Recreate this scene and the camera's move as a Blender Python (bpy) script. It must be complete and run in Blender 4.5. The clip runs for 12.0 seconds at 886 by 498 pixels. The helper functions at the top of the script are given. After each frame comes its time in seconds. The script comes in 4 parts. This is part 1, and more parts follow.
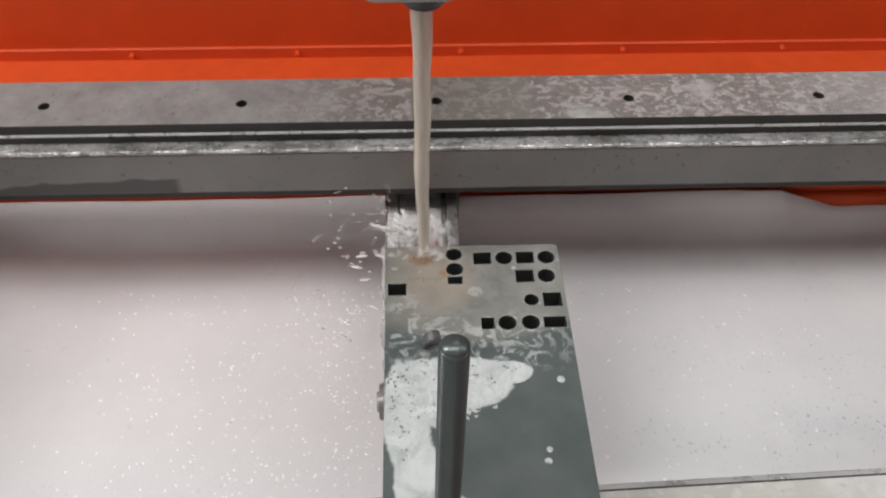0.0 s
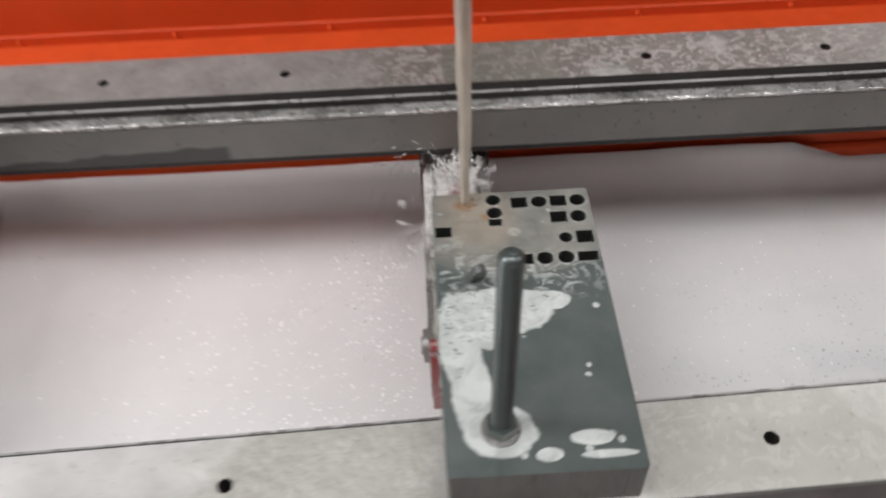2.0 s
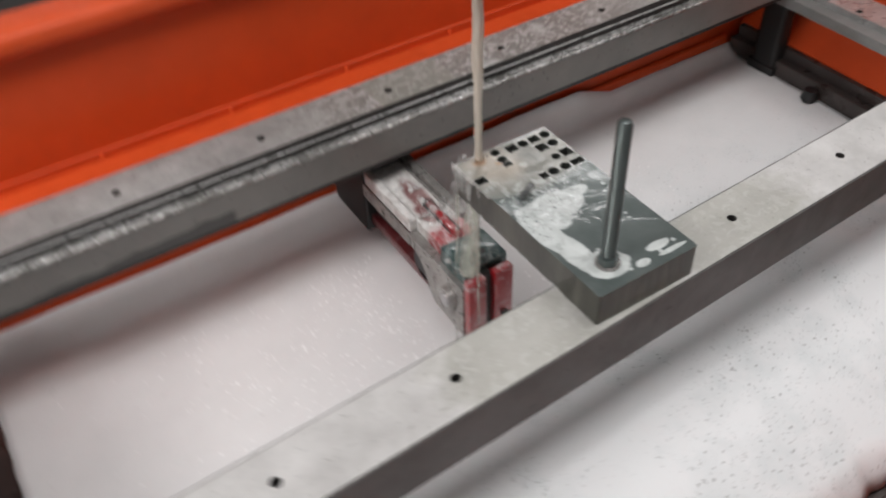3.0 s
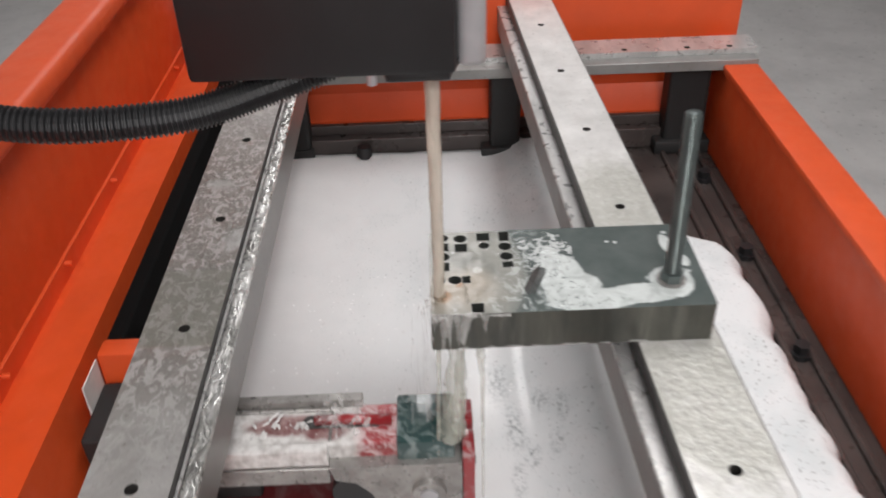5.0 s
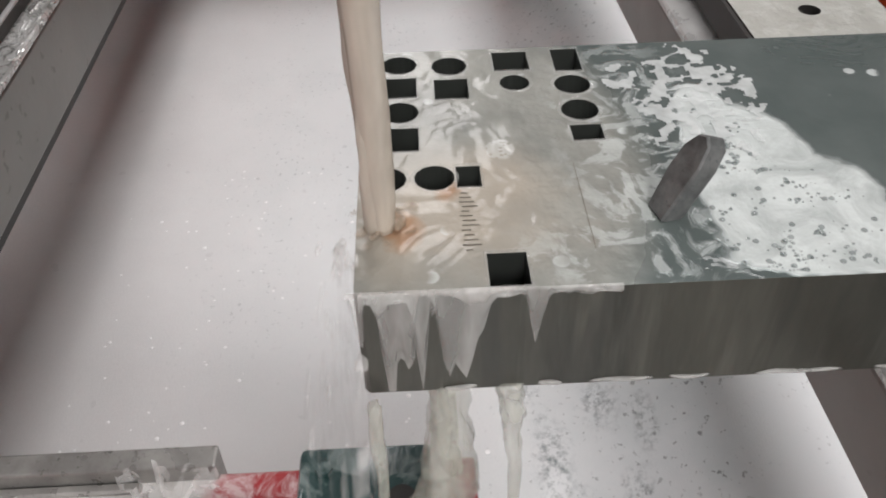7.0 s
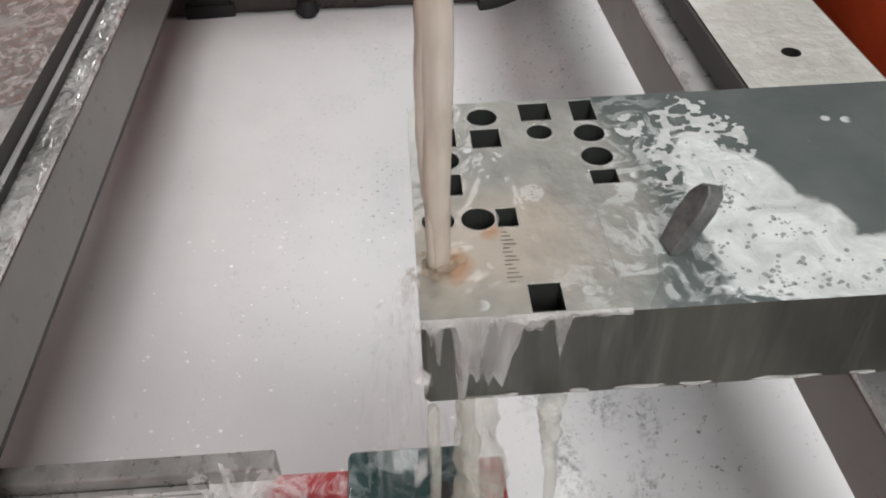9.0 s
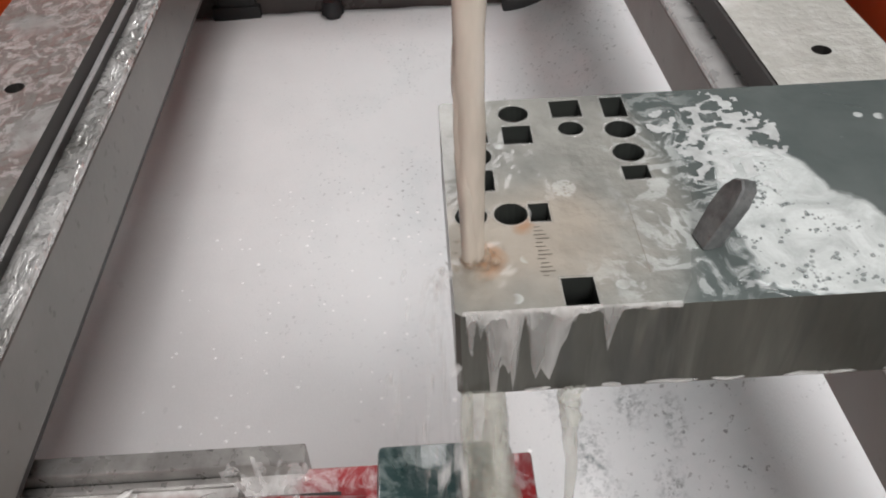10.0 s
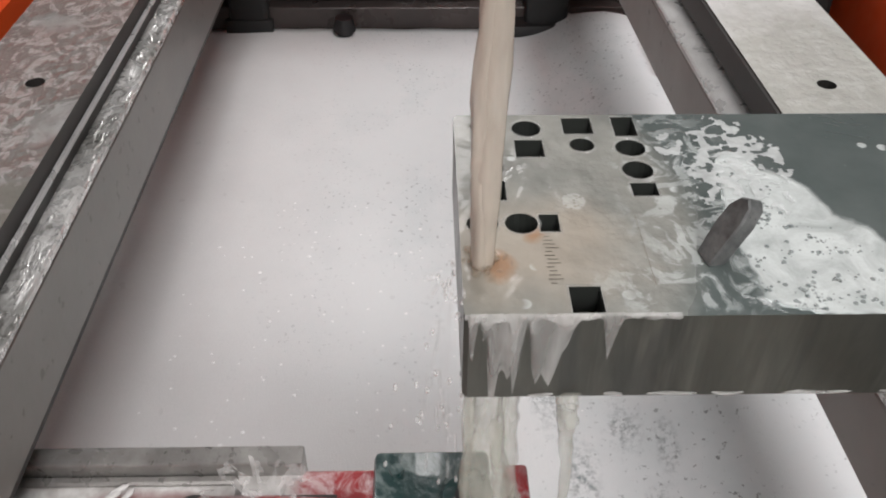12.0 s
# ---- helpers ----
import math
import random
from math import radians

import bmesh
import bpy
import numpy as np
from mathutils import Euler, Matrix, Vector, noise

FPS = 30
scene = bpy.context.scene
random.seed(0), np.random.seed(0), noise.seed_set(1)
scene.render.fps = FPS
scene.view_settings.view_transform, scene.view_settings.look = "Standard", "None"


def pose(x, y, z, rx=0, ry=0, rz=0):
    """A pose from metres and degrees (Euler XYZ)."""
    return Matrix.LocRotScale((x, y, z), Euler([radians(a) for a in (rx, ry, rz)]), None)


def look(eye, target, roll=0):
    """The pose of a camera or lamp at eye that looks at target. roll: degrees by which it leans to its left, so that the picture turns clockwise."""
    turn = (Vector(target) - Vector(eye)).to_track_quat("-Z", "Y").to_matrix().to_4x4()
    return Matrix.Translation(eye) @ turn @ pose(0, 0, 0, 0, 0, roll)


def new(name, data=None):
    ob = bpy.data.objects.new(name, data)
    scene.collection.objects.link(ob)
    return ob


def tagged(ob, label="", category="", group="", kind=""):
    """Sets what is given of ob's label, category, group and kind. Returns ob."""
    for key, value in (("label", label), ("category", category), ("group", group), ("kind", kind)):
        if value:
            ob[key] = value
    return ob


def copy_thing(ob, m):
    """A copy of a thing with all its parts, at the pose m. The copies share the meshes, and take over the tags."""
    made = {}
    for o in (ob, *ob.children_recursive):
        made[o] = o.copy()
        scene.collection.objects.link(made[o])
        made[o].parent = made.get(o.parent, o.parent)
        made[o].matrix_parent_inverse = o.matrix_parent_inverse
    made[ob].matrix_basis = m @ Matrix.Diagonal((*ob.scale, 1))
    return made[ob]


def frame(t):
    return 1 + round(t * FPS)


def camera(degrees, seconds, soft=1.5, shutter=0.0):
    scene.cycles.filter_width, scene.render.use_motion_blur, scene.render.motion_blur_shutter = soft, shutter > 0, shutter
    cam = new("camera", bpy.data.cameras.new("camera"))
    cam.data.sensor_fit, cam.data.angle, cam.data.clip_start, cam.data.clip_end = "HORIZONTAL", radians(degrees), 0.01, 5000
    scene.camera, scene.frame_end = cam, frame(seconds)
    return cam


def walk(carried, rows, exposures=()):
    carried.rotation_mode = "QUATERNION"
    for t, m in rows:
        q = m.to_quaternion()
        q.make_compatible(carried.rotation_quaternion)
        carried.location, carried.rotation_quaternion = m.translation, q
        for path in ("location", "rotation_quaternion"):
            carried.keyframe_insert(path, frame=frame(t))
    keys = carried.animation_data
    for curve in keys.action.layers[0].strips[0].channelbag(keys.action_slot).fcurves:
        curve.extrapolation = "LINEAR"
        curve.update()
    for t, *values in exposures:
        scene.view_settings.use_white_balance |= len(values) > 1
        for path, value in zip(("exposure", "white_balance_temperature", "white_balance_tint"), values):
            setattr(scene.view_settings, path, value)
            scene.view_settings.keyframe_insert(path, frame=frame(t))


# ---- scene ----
cam = camera(54.7, 12.0, soft=1.9, shutter=0.5)
PATH = [
    (0, (0.133, -0.538, 0.404), (0.193, 0.833, -1.052), 0.7),
    (0.5, (0.131, -0.53, 0.395), (0.194, 0.779, -1.117), 1.7),
    (1, (0.135, -0.527, 0.392), (0.185, 0.746, -1.15), 1.5),
    (1.5, (0.141, -0.52, 0.396), (0.184, 0.729, -1.165), 0.5),
    (2, (0.113, -0.588, 0.425), (0.14, 0.753, -1.059), -2.2),
    (2.2, (0.054, -0.652, 0.467), (0.124, 0.736, -0.971), -3.0),
    (2.5, (-0.05, -0.722, 0.495), (0.254, 0.598, -0.976), -1.3),
    (2.8, (-0.129, -0.705, 0.495), (0.505, 0.545, -0.932), 0.3),
    (3, (-0.214, -0.707, 0.511), (0.532, 0.539, -0.864), -2.8),
    (3.2, (-0.306, -0.66, 0.551), (0.58, 0.572, -0.752), -7.5),
    (3.3, (-0.361, -0.635, 0.554), (0.609, 0.568, -0.716), -9.6),
    (3.5, (-0.42, -0.57, 0.542), (0.716, 0.473, -0.731), -11.8),
    (3.7, (-0.452, -0.508, 0.522), (0.842, 0.292, -0.776), -10.2),
    (5.3, (-0.26, -0.162, 0.349), (1.383, -0.204, -0.791), -1.7),
    (5.5, (-0.184, -0.157, 0.287), (1.428, -0.096, -0.896), -3.1),
    (5.8, (-0.08, -0.151, 0.19), (1.505, 0.011, -1.019), -4.8),
    (6, (-0.047, -0.144, 0.166), (1.546, -0.018, -1.036), -4.4),
    (6.1, (-0.032, -0.145, 0.159), (1.568, -0.039, -1.037), -3.8),
    (6.5, (-0.021, -0.177, 0.144), (1.581, -0.15, -1.053), -2.0),
    (6.7, (-0.018, -0.184, 0.158), (1.543, -0.21, -1.091), -1.3),
    (7, (-0.013, -0.201, 0.16), (1.47, -0.244, -1.182), -1.5),
    (9, (-0.036, -0.185, 0.192), (1.452, -0.253, -1.142), -1.7),
    (9.5, (-0.037, -0.183, 0.19), (1.452, -0.22, -1.144), -2.5),
    (10, (-0.039, -0.181, 0.192), (1.455, -0.203, -1.137), -2.7),
    (10.5, (-0.041, -0.179, 0.19), (1.462, -0.196, -1.129), -2.4),
    (11, (-0.04, -0.18, 0.19), (1.473, -0.195, -1.118), -2.0),
    (11.5, (-0.039, -0.181, 0.191), (1.482, -0.197, -1.108), -1.8),
    (12, (-0.047, -0.176, 0.191), (1.486, -0.212, -1.093), 0.4),
]
walk(cam, [(t, look(eye, target, roll)) for t, eye, target, roll in PATH], exposures=[(0.0, -0.1), (2.2, -0.1), (3.0, -0.18), (3.6, -0.18), (5.3, 0.05), (7.0, 0.0), (12.0, 0.0)])

# ---- world, lights, exposure ----
world = bpy.data.worlds.new("workshop_air")
scene.world = world
world.use_nodes = True
world.node_tree.nodes["Background"].inputs[0].default_value = (0.9, 0.95, 1.0, 1)
world.node_tree.nodes["Background"].inputs[1].default_value = 0.25


def area_light(name, x, y, z, lx, ly, power, target, colour=(1.0, 0.965, 0.965)):
    data = bpy.data.lights.new(name, "AREA")
    data.shape, data.size, data.size_y, data.energy, data.color = "RECTANGLE", lx, ly, power, colour
    ob = new(name, data)
    ob.matrix_basis = look((x, y, z), target)
    return ob


# unseen main light, set by the rear beam's shadow edge on the felt
area_light("overhead_key", 0.0, -0.74, 1.95, 3.2, 0.62, 39, (0.0, -0.5, 0))
# added fill along the beams, for the plate side and the felt
area_light("fill_along_beams", -2.4, -0.32, 1.9, 0.6, 1.3, 74, (0.2, -0.3, -0.2))
# added light for the sheen and glints on plate and beam
area_light("sheen_light", 2.7, -0.1, 1.95, 0.5, 2.6, 25, (0.4, -0.1, 0))
# added light for the floor behind the tank
area_light("floor_fill", 1.2, 2.2, 1.95, 2.6, 0.3, 26, (1.0, 1.8, -0.8))
scene.view_settings.exposure = 0.0


# ---- materials ----
class Nodes:
    """A node material with short calls for its parts."""

    def __init__(self, name, rough=0.5, metal=0.0, local=False):
        self.m = bpy.data.materials.new(name)
        self.m.use_nodes = True
        self.t = self.m.node_tree
        self.b = self.t.nodes["Principled BSDF"]
        self.set("Roughness", rough)
        self.set("Metallic", metal)
        self.co = self.t.nodes.new("ShaderNodeTexCoord").outputs["Object"] if local else self.t.nodes.new("ShaderNodeNewGeometry").outputs["Position"]

    def plug(self, socket, v):
        if isinstance(v, bpy.types.NodeSocket):
            self.t.links.new(v, socket)
        else:
            socket.default_value = v

    def set(self, name, v):
        if isinstance(v, tuple) and len(v) == 3:
            v = (*v, 1)
        self.plug(self.b.inputs[name], v)

    def mul(self, a, b, op="MULTIPLY"):
        n = self.t.nodes.new("ShaderNodeMath")
        n.operation = op
        self.plug(n.inputs[0], a)
        self.plug(n.inputs[1], b)
        return n.outputs[0]

    def noise(self, scale, detail=4, rough=0.55, stretch=(1, 1, 1), warp=0.0, shift=0.0):
        mp = self.t.nodes.new("ShaderNodeMapping")
        mp.inputs["Scale"].default_value = stretch
        mp.inputs["Location"].default_value = (shift, shift * 0.7, shift * 1.3)
        self.plug(mp.inputs["Vector"], self.co)
        n = self.t.nodes.new("ShaderNodeTexNoise")
        n.inputs["Scale"].default_value, n.inputs["Detail"].default_value = scale, detail
        n.inputs["Roughness"].default_value, n.inputs["Distortion"].default_value = rough, warp
        self.plug(n.inputs["Vector"], mp.outputs[0])
        return n.outputs["Fac"]

    def cells(self, scale, feature="F1"):
        n = self.t.nodes.new("ShaderNodeTexVoronoi")
        n.feature = feature
        n.inputs["Scale"].default_value = scale
        self.plug(n.inputs["Vector"], self.co)
        return n.outputs["Distance"]

    def ramp(self, v, lo, hi, a=0.0, b=1.0):
        n = self.t.nodes.new("ShaderNodeMapRange")
        for k, x in enumerate((v, lo, hi, a, b)):
            self.plug(n.inputs[k], x)
        return n.outputs[0]

    def mix(self, f, a, b):
        n = self.t.nodes.new("ShaderNodeMix")
        n.data_type = "RGBA"
        for k, v in ((0, f), (6, a), (7, b)):
            self.plug(n.inputs[k], (*v, 1) if isinstance(v, tuple) and len(v) == 3 else v)
        return n.outputs[2]

    def axis(self, k):
        n = self.t.nodes.new("ShaderNodeSeparateXYZ")
        self.plug(n.inputs[0], self.co)
        return n.outputs[k]

    def blobs(self, ovals, scale=60, wobble=0.35, soft=0.12):
        """1 inside any of the ovals (x, y, rx, ry), whose outlines a noise makes uneven."""
        x, y = self.axis(0), self.axis(1)
        wob = self.mul(self.mul(self.noise(scale, 3), 0.5, "SUBTRACT"), wobble * 2)
        best = None
        for cx, cy, rx, ry in ovals:
            dx = self.mul(self.mul(x, cx, "SUBTRACT"), 1 / rx)
            dy = self.mul(self.mul(y, cy, "SUBTRACT"), 1 / ry)
            d = self.mul(self.mul(self.mul(dx, dx), self.mul(dy, dy), "ADD"), 0.5, "POWER")
            best = d if best is None else self.mul(best, d, "MINIMUM")
        return self.ramp(self.mul(best, wob, "ADD"), 1 + soft, 1 - soft)

    def bump(self, h, strength=0.3, distance=0.001, base=None):
        n = self.t.nodes.new("ShaderNodeBump")
        n.inputs["Strength"].default_value, n.inputs["Distance"].default_value = strength, distance
        self.plug(n.inputs["Height"], h)
        if base is not None:
            self.plug(n.inputs["Normal"], base)
        self.set("Normal", n.outputs[0])
        return n.outputs[0]


def steel(name, light, dark, rough=0.4, metal=0.6, scale=22, streak=(1, 1, 1)):
    n = Nodes(name, rough, metal)
    cloud = n.ramp(n.noise(scale, 6, 0.65, streak), 0.35, 0.68)
    col = n.mix(cloud, dark, light)
    spots = n.ramp(n.noise(scale * 9, 3, 0.6), 0.62, 0.72)
    col = n.mix(n.mul(spots, 0.45), col, tuple(c * 0.45 for c in dark))
    n.set("Base Color", col)
    n.set("Roughness", n.ramp(n.noise(scale * 2.3, 4), 0.3, 0.7, rough - 0.1, rough + 0.15))
    n.bump(n.noise(scale * 30, 3, 0.6), 0.12, 0.0006)
    return n.m


def paint(name, colour, worn, rough=0.35, scale=14):
    n = Nodes(name, rough)
    col = n.mix(n.ramp(n.noise(scale, 5, 0.6), 0.3, 0.75), colour, tuple(c * 0.86 for c in colour))
    specks = n.ramp(n.noise(scale * 22, 2), 0.71, 0.76)
    col = n.mix(n.mul(specks, 0.5), col, worn)
    n.set("Base Color", col)
    n.set("Roughness", n.ramp(n.noise(scale * 3, 4), 0.3, 0.7, rough - 0.08, rough + 0.12))
    n.bump(n.noise(scale * 28, 2), 0.06, 0.0008)
    return n.m


def plain(name, colour, rough=0.5, metal=0.0, grain=180):
    n = Nodes(name, rough, metal)
    n.set("Base Color", n.mix(n.noise(grain * 0.3, 4), tuple(c * 0.75 for c in colour), tuple(min(1, c * 1.2) for c in colour)))
    n.bump(n.noise(grain, 3), 0.1, 0.0006)
    return n.m


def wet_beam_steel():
    """Ground steel under a rippled film of water, with a darker, less wet patch."""
    n = Nodes("wet_beam_steel", 0.4, 0.5)
    cloud = n.ramp(n.noise(26, 6, 0.65), 0.35, 0.68)
    col = n.mix(cloud, (0.3, 0.295, 0.28), (0.47, 0.465, 0.45))
    col = n.mix(n.mul(n.ramp(n.noise(230, 3), 0.62, 0.7), 0.5), col, (0.13, 0.12, 0.1))
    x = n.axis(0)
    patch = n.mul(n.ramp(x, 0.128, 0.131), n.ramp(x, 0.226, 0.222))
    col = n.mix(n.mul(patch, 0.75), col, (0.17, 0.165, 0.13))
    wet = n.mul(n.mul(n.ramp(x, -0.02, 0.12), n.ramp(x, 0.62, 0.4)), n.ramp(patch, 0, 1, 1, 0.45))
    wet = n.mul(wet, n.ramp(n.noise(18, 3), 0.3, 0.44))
    # white lace painted into the base colour for the water's glints
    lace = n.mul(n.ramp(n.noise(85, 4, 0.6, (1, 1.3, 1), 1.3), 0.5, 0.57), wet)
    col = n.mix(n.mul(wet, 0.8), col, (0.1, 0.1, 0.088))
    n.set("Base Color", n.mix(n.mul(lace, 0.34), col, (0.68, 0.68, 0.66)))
    n.set("Metallic", n.ramp(wet, 0, 1, 0.45, 0.2))
    n.set("Roughness", n.ramp(wet, 0, 1, 0.4, 0.42))
    n.set("Coat Weight", n.mul(wet, 0.8))
    n.set("Coat IOR", 1.5)
    n.set("Coat Roughness", 0.04)
    lumps = n.noise(75, 3, 0.55, (1.0, 1.5, 1), 0.9)
    ripple = n.mul(n.mul(lumps, n.noise(210, 2, 0.5), "ADD"), wet)
    n.set("Coat Normal", n.bump(ripple, 0.9, 0.005))
    n.bump(n.noise(700, 3, 0.6), 0.12, 0.0006, n.bump(ripple, 0.3, 0.002))
    return n.m


def sheet_white():
    """White filter felt: soft fibres, damp grey clouds and small dirt specks."""
    n = Nodes("white_felt", 0.85)
    col = n.mix(n.ramp(n.noise(7, 5, 0.6), 0.35, 0.7), (0.7, 0.695, 0.69), (0.78, 0.775, 0.77))
    fibres = n.noise(420, 4, 0.7, (1, 3, 1))
    col = n.mix(n.ramp(fibres, 0.35, 0.65, 0.0, 0.12), col, (0.5, 0.5, 0.5))
    front = n.ramp(n.axis(1), -0.16, -0.34)
    near = n.mul(n.ramp(n.axis(0), 0.24, 0.32), n.ramp(n.axis(1), -0.02, -0.16))
    front = n.mul(front, n.mul(near, 0.7), "MAXIMUM")
    smudge = n.mul(n.blobs([(0.2, -0.275, 0.012, 0.006), (0.235, -0.262, 0.022, 0.007), (0.21, -0.3, 0.012, 0.005), (0.27, -0.29, 0.014, 0.007), (0.3, -0.25, 0.02, 0.008), (0.17, -0.26, 0.016, 0.005), (0.25, -0.31, 0.016, 0.004)], 120, 0.9, 0.8), n.ramp(n.noise(230, 4, 0.7), 0.44, 0.66))
    damp = n.mul(n.ramp(n.noise(13, 5, 0.6), 0.5, 0.72), front)
    col = n.mix(n.mul(front, 0.7), col, (0.77, 0.81, 0.82))
    col = n.mix(n.mul(damp, 0.42), col, (0.47, 0.54, 0.545))
    specks = n.mul(n.ramp(n.noise(260, 3, 0.6), 0.62, 0.68), n.ramp(n.noise(13, 3), 0.42, 0.58))
    col = n.mix(n.mul(n.mul(specks, front), 0.7), col, (0.14, 0.15, 0.15))
    few = n.ramp(n.noise(90, 2, 0.5, shift=3.0), 0.73, 0.75)
    col = n.mix(n.mul(few, 0.12), col, (0.3, 0.29, 0.28))
    col = n.mix(smudge, col, (0.2, 0.23, 0.235))
    n.set("Base Color", col)
    pool = n.blobs([(0.62, -0.3, 0.2, 0.055), (0.3, -0.27, 0.2, 0.06)], 20, 0.3, 0.4)
    n.set("Coat Weight", n.mul(pool, 0.7))
    n.set("Coat Roughness", 0.12)
    n.bump(fibres, 0.25, 0.0015)
    return n.m


def plate_steel():
    """Green-grey ground steel under a film of milky emulsion with white foam."""
    n = Nodes("wet_plate_steel", 0.22, 0.3)
    col = n.mix(n.ramp(n.noise(30, 5, 0.6), 0.3, 0.7), (0.1, 0.125, 0.12), (0.15, 0.175, 0.168))
    top = n.blobs([(0.165, -0.205, 0.075, 0.052)], 35, 0.12, 0.1)
    col = n.mix(n.mul(top, 0.85), col, n.mix(n.ramp(n.noise(70, 4), 0.3, 0.7), (0.19, 0.19, 0.17), (0.3, 0.297, 0.265)))
    mud = n.blobs([(0.142, -0.206, 0.022, 0.024), (0.15, -0.22, 0.014, 0.01)], 80, 0.5, 0.5)
    col = n.mix(n.mul(mud, 0.5), col, (0.42, 0.35, 0.27))
    rust = n.blobs([(0.135, -0.196, 0.006, 0.004), (0.15, -0.207, 0.004, 0.003)], 200, 0.6, 0.4)
    col = n.mix(n.mul(rust, 0.7), col, (0.3, 0.14, 0.05))
    swirl = n.mul(n.blobs([(0.165, -0.258, 0.05, 0.018), (0.125, -0.246, 0.01, 0.024)], 60, 0.5, 0.4),
                  n.ramp(n.noise(75, 5, 0.6, warp=1.9), 0.5, 0.57))
    foam = n.blobs([(0.15, -0.278, 0.033, 0.012), (0.126, -0.3, 0.013, 0.034), (0.131, -0.337, 0.011, 0.03),
                    (0.144, -0.362, 0.019, 0.015), (0.158, -0.285, 0.022, 0.0145), (0.18, -0.277, 0.012, 0.007), (0.14, -0.29, 0.02, 0.02),
                    (0.19, -0.368, 0.011, 0.0045), (0.198, -0.378, 0.014, 0.0022), (0.168, -0.377, 0.007, 0.004)], 55, 0.3, 0.06)
    dots = n.ramp(n.cells(95), 0.22, 0.18)
    dots = n.mul(dots, n.ramp(n.noise(40, 2), 0.55, 0.6))
    white = n.mul(n.mul(foam, n.mul(swirl, 0.5), "MAXIMUM"), n.mul(dots, 0.8), "MAXIMUM")
    white = n.mul(white, n.ramp(n.noise(70, 5, 0.65, warp=0.8), 0.3, 0.58, 0.55, 1.0))
    col = n.mix(n.mul(white, 0.88), col, (0.64, 0.68, 0.665))
    froth = n.mul(n.blobs([(0.1655, -0.2215, 0.0042, 0.0036)], 300, 0.3, 0.1), n.ramp(n.cells(620), 0.25, 0.4))
    col = n.mix(n.mul(froth, 0.3), col, (0.7, 0.71, 0.69))
    n.set("Base Color", col)
    n.set("Metallic", n.ramp(white, 0, 1, 0.3, 0.0))
    n.set("Roughness", n.ramp(n.mul(white, top, "MAXIMUM"), 0, 1, 0.16, 0.46))
    n.set("Coat Weight", n.ramp(top, 0, 1, 0.9, 0.5))
    n.set("Coat Roughness", 0.06)
    n.set("Coat Normal", n.bump(n.noise(38, 3, 0.55, warp=0.8), 0.35, 0.004))
    n.bump(n.mul(n.noise(130, 3, 0.5), n.mul(white, top, "MAXIMUM")), 0.5, 0.002)
    return n.m


def water(name, colour, alpha, rough=0.12):
    n = Nodes(name, rough, local=True)
    n.set("Base Color", n.mix(n.noise(90, 3, stretch=(1, 1, 0.25)), tuple(c * 0.8 for c in colour), colour))
    n.set("IOR", 1.33)
    n.set("Alpha", n.ramp(n.noise(140, 3, stretch=(1, 1, 0.2)), 0.3, 0.7, alpha - 0.15, min(1, alpha + 0.12)))
    n.set("Subsurface Weight", 0.0)
    n.bump(n.noise(160, 2, stretch=(1, 1, 0.3)), 0.4, 0.002)
    return n.m


M_TOP_A = wet_beam_steel()
def front_beam_steel():
    """Ground steel, dry at the near end, wet and stained olive round the plate."""
    n = Nodes("ground_beam_steel", 0.36, 0.25)
    col = n.mix(n.ramp(n.noise(20, 6, 0.65), 0.35, 0.68), (0.55, 0.545, 0.53), (0.73, 0.725, 0.71))
    col = n.mix(n.mul(n.ramp(n.noise(190, 3), 0.62, 0.7), 0.35), col, (0.17, 0.165, 0.15))
    wet = n.blobs([(0.29, -0.36, 0.085, 0.05), (0.05, -0.37, 0.07, 0.05), (0.16, -0.36, 0.05, 0.05)], 45, 0.5, 0.2)
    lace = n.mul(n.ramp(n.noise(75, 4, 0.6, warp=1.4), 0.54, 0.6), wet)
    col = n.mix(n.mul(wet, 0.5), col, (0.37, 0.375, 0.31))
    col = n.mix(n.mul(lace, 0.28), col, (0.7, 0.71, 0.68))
    n.set("Base Color", col)
    n.set("Coat Weight", n.mul(wet, 0.8))
    n.set("Coat Roughness", 0.08)
    n.set("Roughness", n.ramp(n.noise(46, 4), 0.3, 0.7, 0.28, 0.5))
    ripple = n.mul(n.noise(130, 3), wet)
    n.bump(n.noise(600, 3, 0.6), 0.12, 0.0006, n.bump(ripple, 0.5, 0.003))
    return n.m


M_TOP_B = front_beam_steel()
M_LEDGE = steel("bright_ledge_steel", (0.66, 0.66, 0.65), (0.42, 0.42, 0.41), 0.3, 0.55, 30, (0.4, 1, 1))
def wet_ledge():
    """Bright ledge under lumps of running water, its glints painted as pale and dark patches."""
    n = Nodes("wet_ledge_steel", 0.25, 0.55)
    # pale and dark patches in the base colour stand for glints
    col = n.mix(n.ramp(n.noise(40, 5, 0.65, (0.5, 1, 1)), 0.36, 0.62), (0.3, 0.3, 0.28), (0.78, 0.78, 0.76))
    col = n.mix(n.mul(n.ramp(n.noise(160, 4, 0.6, (0.7, 1, 1), 1.0), 0.56, 0.64), 0.6), col, (0.12, 0.115, 0.1))
    n.set("Base Color", col)
    n.set("Roughness", n.ramp(n.noise(90, 3), 0.35, 0.65, 0.12, 0.4))
    n.set("Coat Weight", 0.8)
    n.set("Coat Roughness", 0.06)
    wet = n.bump(n.noise(110, 3, 0.55, (0.6, 1, 1), 0.8), 0.7, 0.004)
    n.set("Coat Normal", wet)
    return n.m


